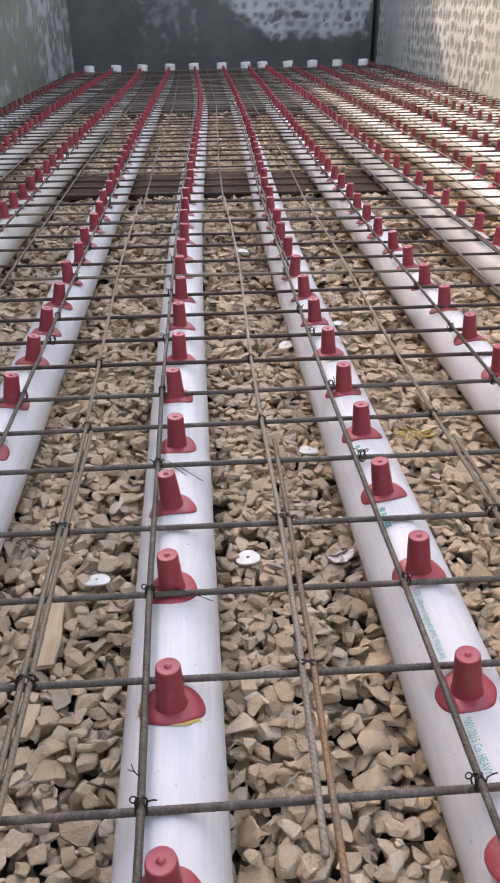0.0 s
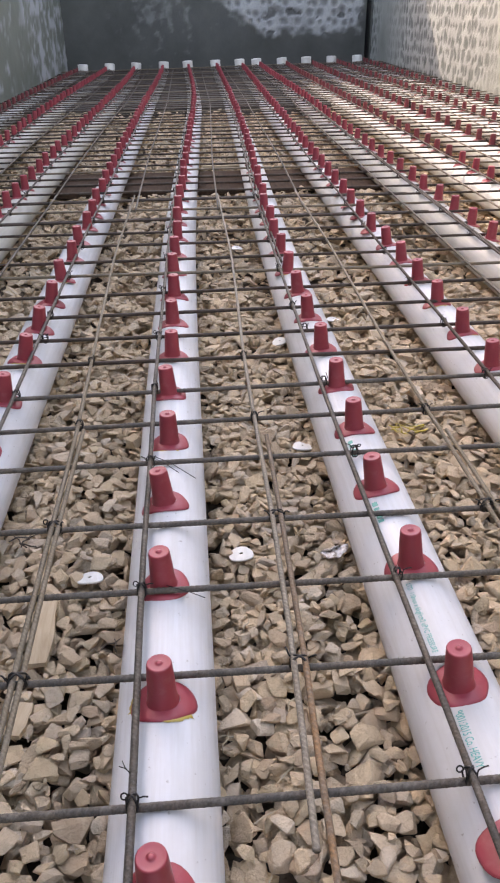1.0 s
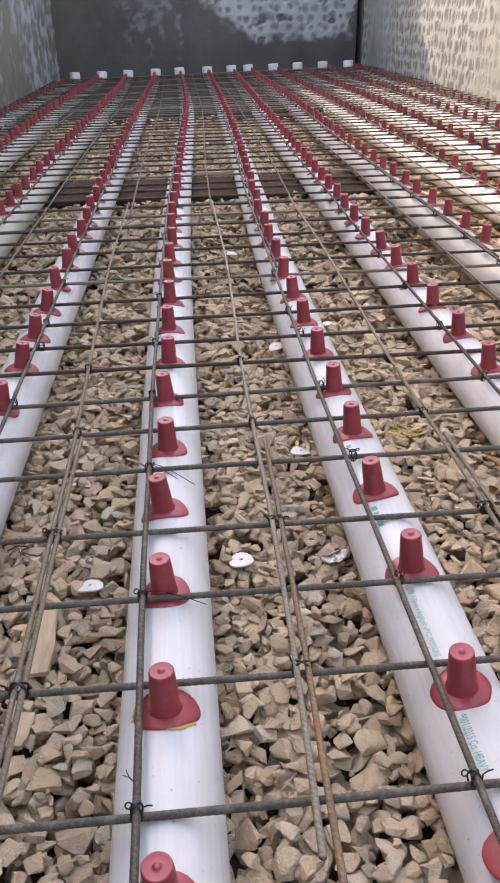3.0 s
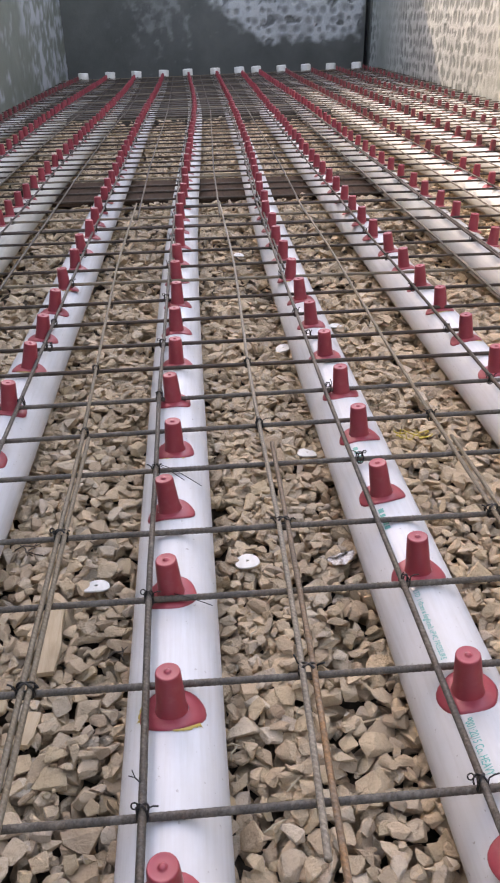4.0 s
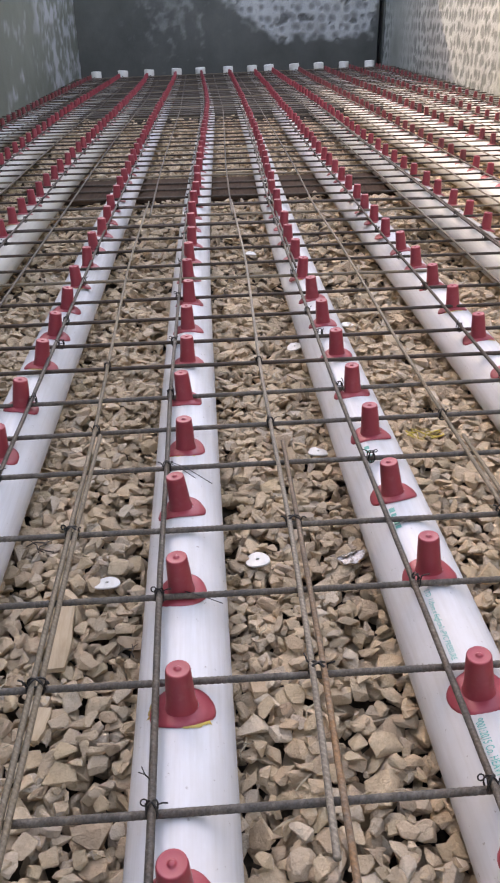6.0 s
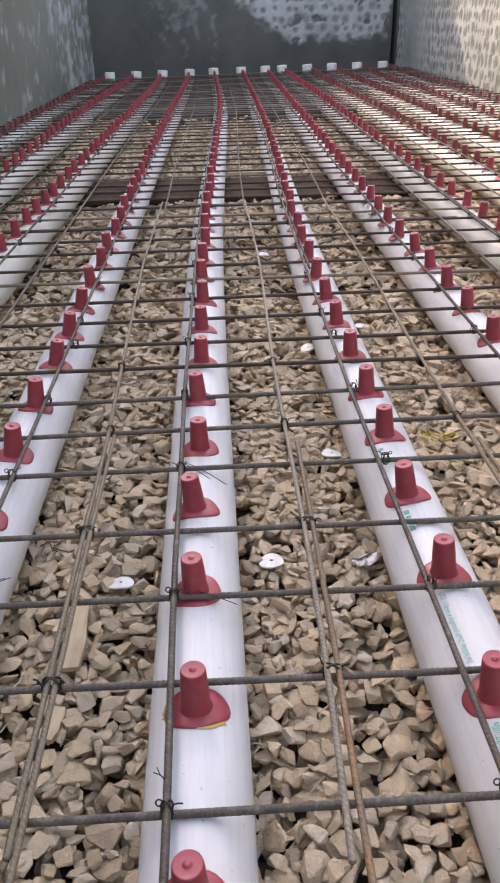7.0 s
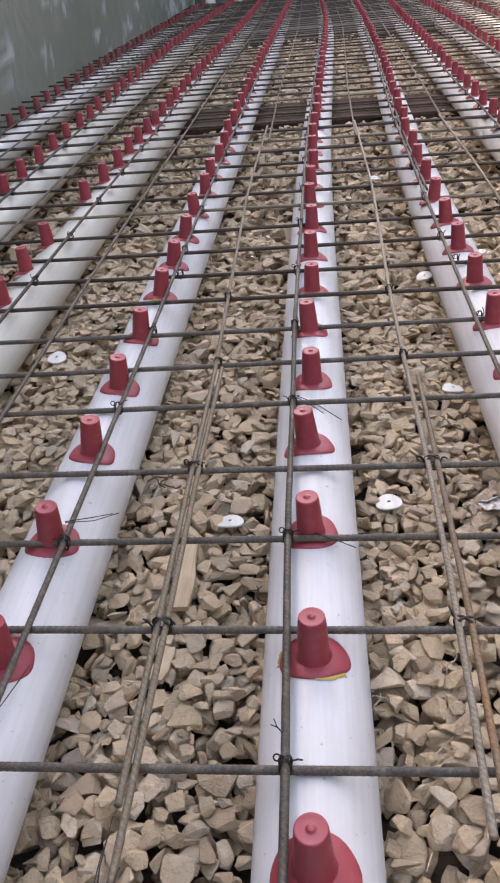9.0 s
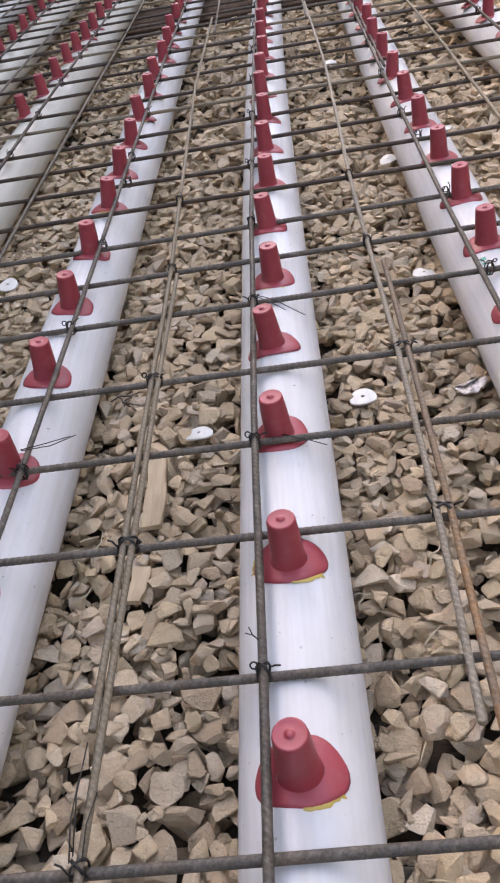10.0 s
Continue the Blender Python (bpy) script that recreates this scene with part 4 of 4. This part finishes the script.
shade(me, np.concatenate(all_n))
gravel = tagged(new("gravel", me), "bed of angular tan-brown crushed stone between the pipes", "gravel", kind="stuff")
PIECES = [shade(mesh_of("stone", worn[0].tolist(), worn[1].tolist(), STONE_PIECE), soft_normals(*worn)) for worn, *_ in SHAPES]
for i in sorted(singles):
    shape, size, turn, x, y, z = stones[i][:6]
    part("stone", PIECES[shape], gravel, m=Matrix.Translation((x, y, z)) @ turn.to_4x4() @ Matrix.Scale(size, 4))


def bed(x, y):
    a, b = int((x - LEFT) / CELL), int((y + 1.0) / CELL)
    return float(height[a - 2:a + 3, b - 2:b + 3].max())


# ---- scraps on the gravel ----
def disc_mesh():
    """The round plug that a hole saw cuts out of a pipe: bowed, with a pilot hole."""
    seg, verts, faces = 28, [], []
    for lift, radii in ((0.0, (0.0185, 0.0190)), (0.003, (0.0188, 0.0182, 0.0032, 0.0028)), (0.0, (0.0028,))):
        for rad in radii:
            for s in range(seg):
                a = 2 * math.pi * s / seg
                x, y = rad * math.cos(a), rad * math.sin(a)
                verts.append((x, y, math.sqrt(R * R - x * x) - R + lift + (0.0006 if rad == 0.0190 else 0)))
    rows = len(verts) // seg
    for i in range(rows):
        for s in range(seg):
            t, j = (s + 1) % seg, (i + 1) % rows
            faces.append((i * seg + s, i * seg + t, j * seg + t, j * seg + s))
    return mesh_of("pvc_disc", verts, faces, PVC_SCRAP, True)


DISC = disc_mesh()
for x, y, rx, ry in ((0.109, 0.362, -5, -4), (0.246, 0.673, -6, 6), (-0.113, 0.307, -15, -3), (0.209, 2.051, 2, 5),
                     (0.428, 1.374, -4, 4), (0.262, 1.198, 4, -12), (-0.509, 0.834, 10, 3), (0.385, 0.735, 5, 12)):
    ob = new("pvc_disc", DISC)
    ob.matrix_world = pose(x, y, bed(x, y), rx, ry, 30 * x)
    tagged(ob, "white PVC hole-saw plug with a pilot hole lying on gravel", "pvc disc", "hole-saw plugs")


def strip_mesh(length, width, thick, seed):
    r = random.Random(seed)
    verts, faces = [], []
    n = 8
    for i in range(n + 1):
        y = length * (i / n - 0.5)
        w = width * (0.5 + 0.04 * r.uniform(-1, 1) + (0.05 if 1 < i < 4 else 0))
        for x, z in ((-w, 0), (w, 0), (w, thick), (-w, thick)):
            verts.append((x + 0.003 * math.sin(3 * i / n), y, z))
    for i in range(n):
        for k in range(4):
            a, b = 4 * i + k, 4 * i + (k + 1) % 4
            faces.append((a, b, b + 4, a + 4))
    faces += [(3, 2, 1, 0), (4 * n, 4 * n + 1, 4 * n + 2, 4 * n + 3)]
    return mesh_of("wood_strip", verts, faces, WOOD_PALE)


for x, y, length, width, turn, seed in ((-0.163, 0.203, 0.122, 0.024, 2, 3), (-0.174, 0.072, 0.048, 0.020, -9, 4)):
    ob = new("wood_strip", strip_mesh(length, width, 0.007, seed))
    ob.matrix_world = pose(x, y, max(bed(x + 0.01 * (q % 2), y + length * (q / 6 - 0.5)) for q in range(7)) - (0.008 if length < 0.1 else -0.001), 0, -2, turn)
    tagged(ob, "short pale offcut of raw wood lying on the gravel", "wood strip", "wood offcuts")


def ribbon_mesh():
    """A strip of banding tangled into flat loops."""
    verts, faces, n = [], [], 150
    for i in range(n + 1):
        u = 2 * math.pi * i / n
        c = Vector((0.036 * math.sin(2 * u + 0.4) + 0.010 * math.sin(7 * u), 0.017 * math.sin(5 * u) + 0.004 * math.cos(11 * u), 0.006 + 0.004 * math.sin(9 * u)))
        a = 0.6 * math.sin(6 * u)
        d = Vector((0.5 * math.sin(3 * u), math.cos(a), math.sin(a))) * 0.0021
        verts += [c - d, c + d]
    faces = [(2 * i, 2 * i + 1, 2 * i + 3, 2 * i + 2) for i in range(n)]
    return mesh_of("plastic_ribbon", verts, faces, YELLOW, True)


ob = new("plastic_ribbon", ribbon_mesh())
ob.modifiers.new("thickness", "SOLIDIFY").thickness = 0.0008
ob.matrix_world = pose(0.452, 0.690, bed(0.452, 0.690) + 0.001, 0, 0, -8) @ Matrix.Scale(0.8, 4)
tagged(ob, "crumpled yellow plastic ribbon lying on gravel", "plastic scrap")


def film_mesh():
    """A torn round of clear film, crinkled and with one edge folded over."""
    verts, faces, rings, seg = [], [], 7, 26
    for i in range(rings + 1):
        for q in range(seg):
            a = 2 * math.pi * q / seg
            rad = (0.002 + 0.0195 * i / rings) * (1 + 0.10 * math.sin(3 * a + 1) + 0.05 * math.sin(7 * a))
            x, y = rad * math.cos(a), 0.85 * rad * math.sin(a)
            z = 0.0022 * fbm(x * 90, y * 90, 4.0) + 0.0012 * (i / rings) * math.sin(9 * a) + 0.003
            if y > 0.009:
                z, y = z + 0.004 * math.sin(min(1.6, (y - 0.009) * 260)), 0.018 - y
            verts.append((x, y, z))
    for i in range(rings):
        for q in range(seg):
            t = (q + 1) % seg
            faces.append((i * seg + q, i * seg + t, (i + 1) * seg + t, (i + 1) * seg + q))
    faces.append(tuple(range(seg))[::-1])
    return mesh_of("plastic_film", verts, faces, FILM, True)


ob = new("plastic_film", film_mesh())
ob.modifiers.new("thickness", "SOLIDIFY").thickness = 0.0006
ob.matrix_world = pose(0.250, 0.346, bed(0.250, 0.346) + 0.001, -6, -8, 12)
tagged(ob, "crinkled greyish-white scrap of clear film lying on gravel", "plastic scrap")

tr = random.Random(8)
for i in range(15):
    x, y = tr.choice((-0.19, -0.12, 0.085, 0.10, 0.2, 0.25, 0.42, 0.5)) + tr.uniform(-0.03, 0.03), tr.uniform(-0.3, 1.3)
    if abs(x - pipe_x(4, y)) < 0.065 or abs(x - pipe_x(5, y)) < 0.065 or abs(x - pipe_x(3, y)) < 0.065:
        continue
    a, ln, z = tr.uniform(0, 6.3), tr.uniform(0.012, 0.03), bed(x, y) + 0.002
    d = Vector((math.cos(a), math.sin(a), tr.uniform(-0.1, 0.4))) * ln
    o = Vector((x, y, z))
    pts = [o - d * 0.5, o + Vector((0, 0, 0.002)), o + d * 0.5]
    ob = new("straw", mesh_of("straw", *tube(pts, [0.0006, 0.0008, 0.0004], 5), STRAW))
    tagged(ob, "dry straw stalk lying on the crushed stone", "straw", "straw stalks")


def stalk(name, x, y, turn, length, thick, material, label, category, group, lift=0.004):
    a = math.radians(turn)
    d = Vector((math.cos(a), math.sin(a), 0)) * length * 0.5
    side = Vector((-d.y, d.x, 0)) * 0.18
    o = Vector((x, y, bed(x, y) + lift))
    pts = [o - d, o - d * 0.35 + side + Vector((0, 0, 0.002)), o + d * 0.3 - side * 0.5, o + d + Vector((0, 0, 0.001))]
    ob = new(name, mesh_of(name, *tube(pts, [thick * 0.8, thick, thick, thick * 0.5], 6), material, True))
    tagged(ob, label, category, group)


for x, y, turn, length in ((-0.226, 0.128, 84, 0.052), (-0.240, 0.075, 60, 0.030), (0.068, 0.020, 75, 0.030), (0.070, 0.027, 4, 0.022), (0.105, 0.195, 70, 0.028), (0.150, 0.060, 62, 0.034)):
    stalk("straw", x, y, turn, length, 0.0009, STRAW, "dry straw stalk lying on the crushed stone", "straw", "straw stalks")
for x, y, turn, length in ((-0.228, 0.420, 20, 0.045), (-0.222, 0.412, 75, 0.035), (-0.236, 0.428, 130, 0.040), (-0.218, 0.402, 160, 0.030), (-0.075, 0.186, 35, 0.030), (-0.068, 0.180, 100, 0.024)):
    stalk("twig", x, y, turn, length, 0.0012, TWIG, "dark dead twig caught between the stones", "twig", "dead twigs", 0.005)
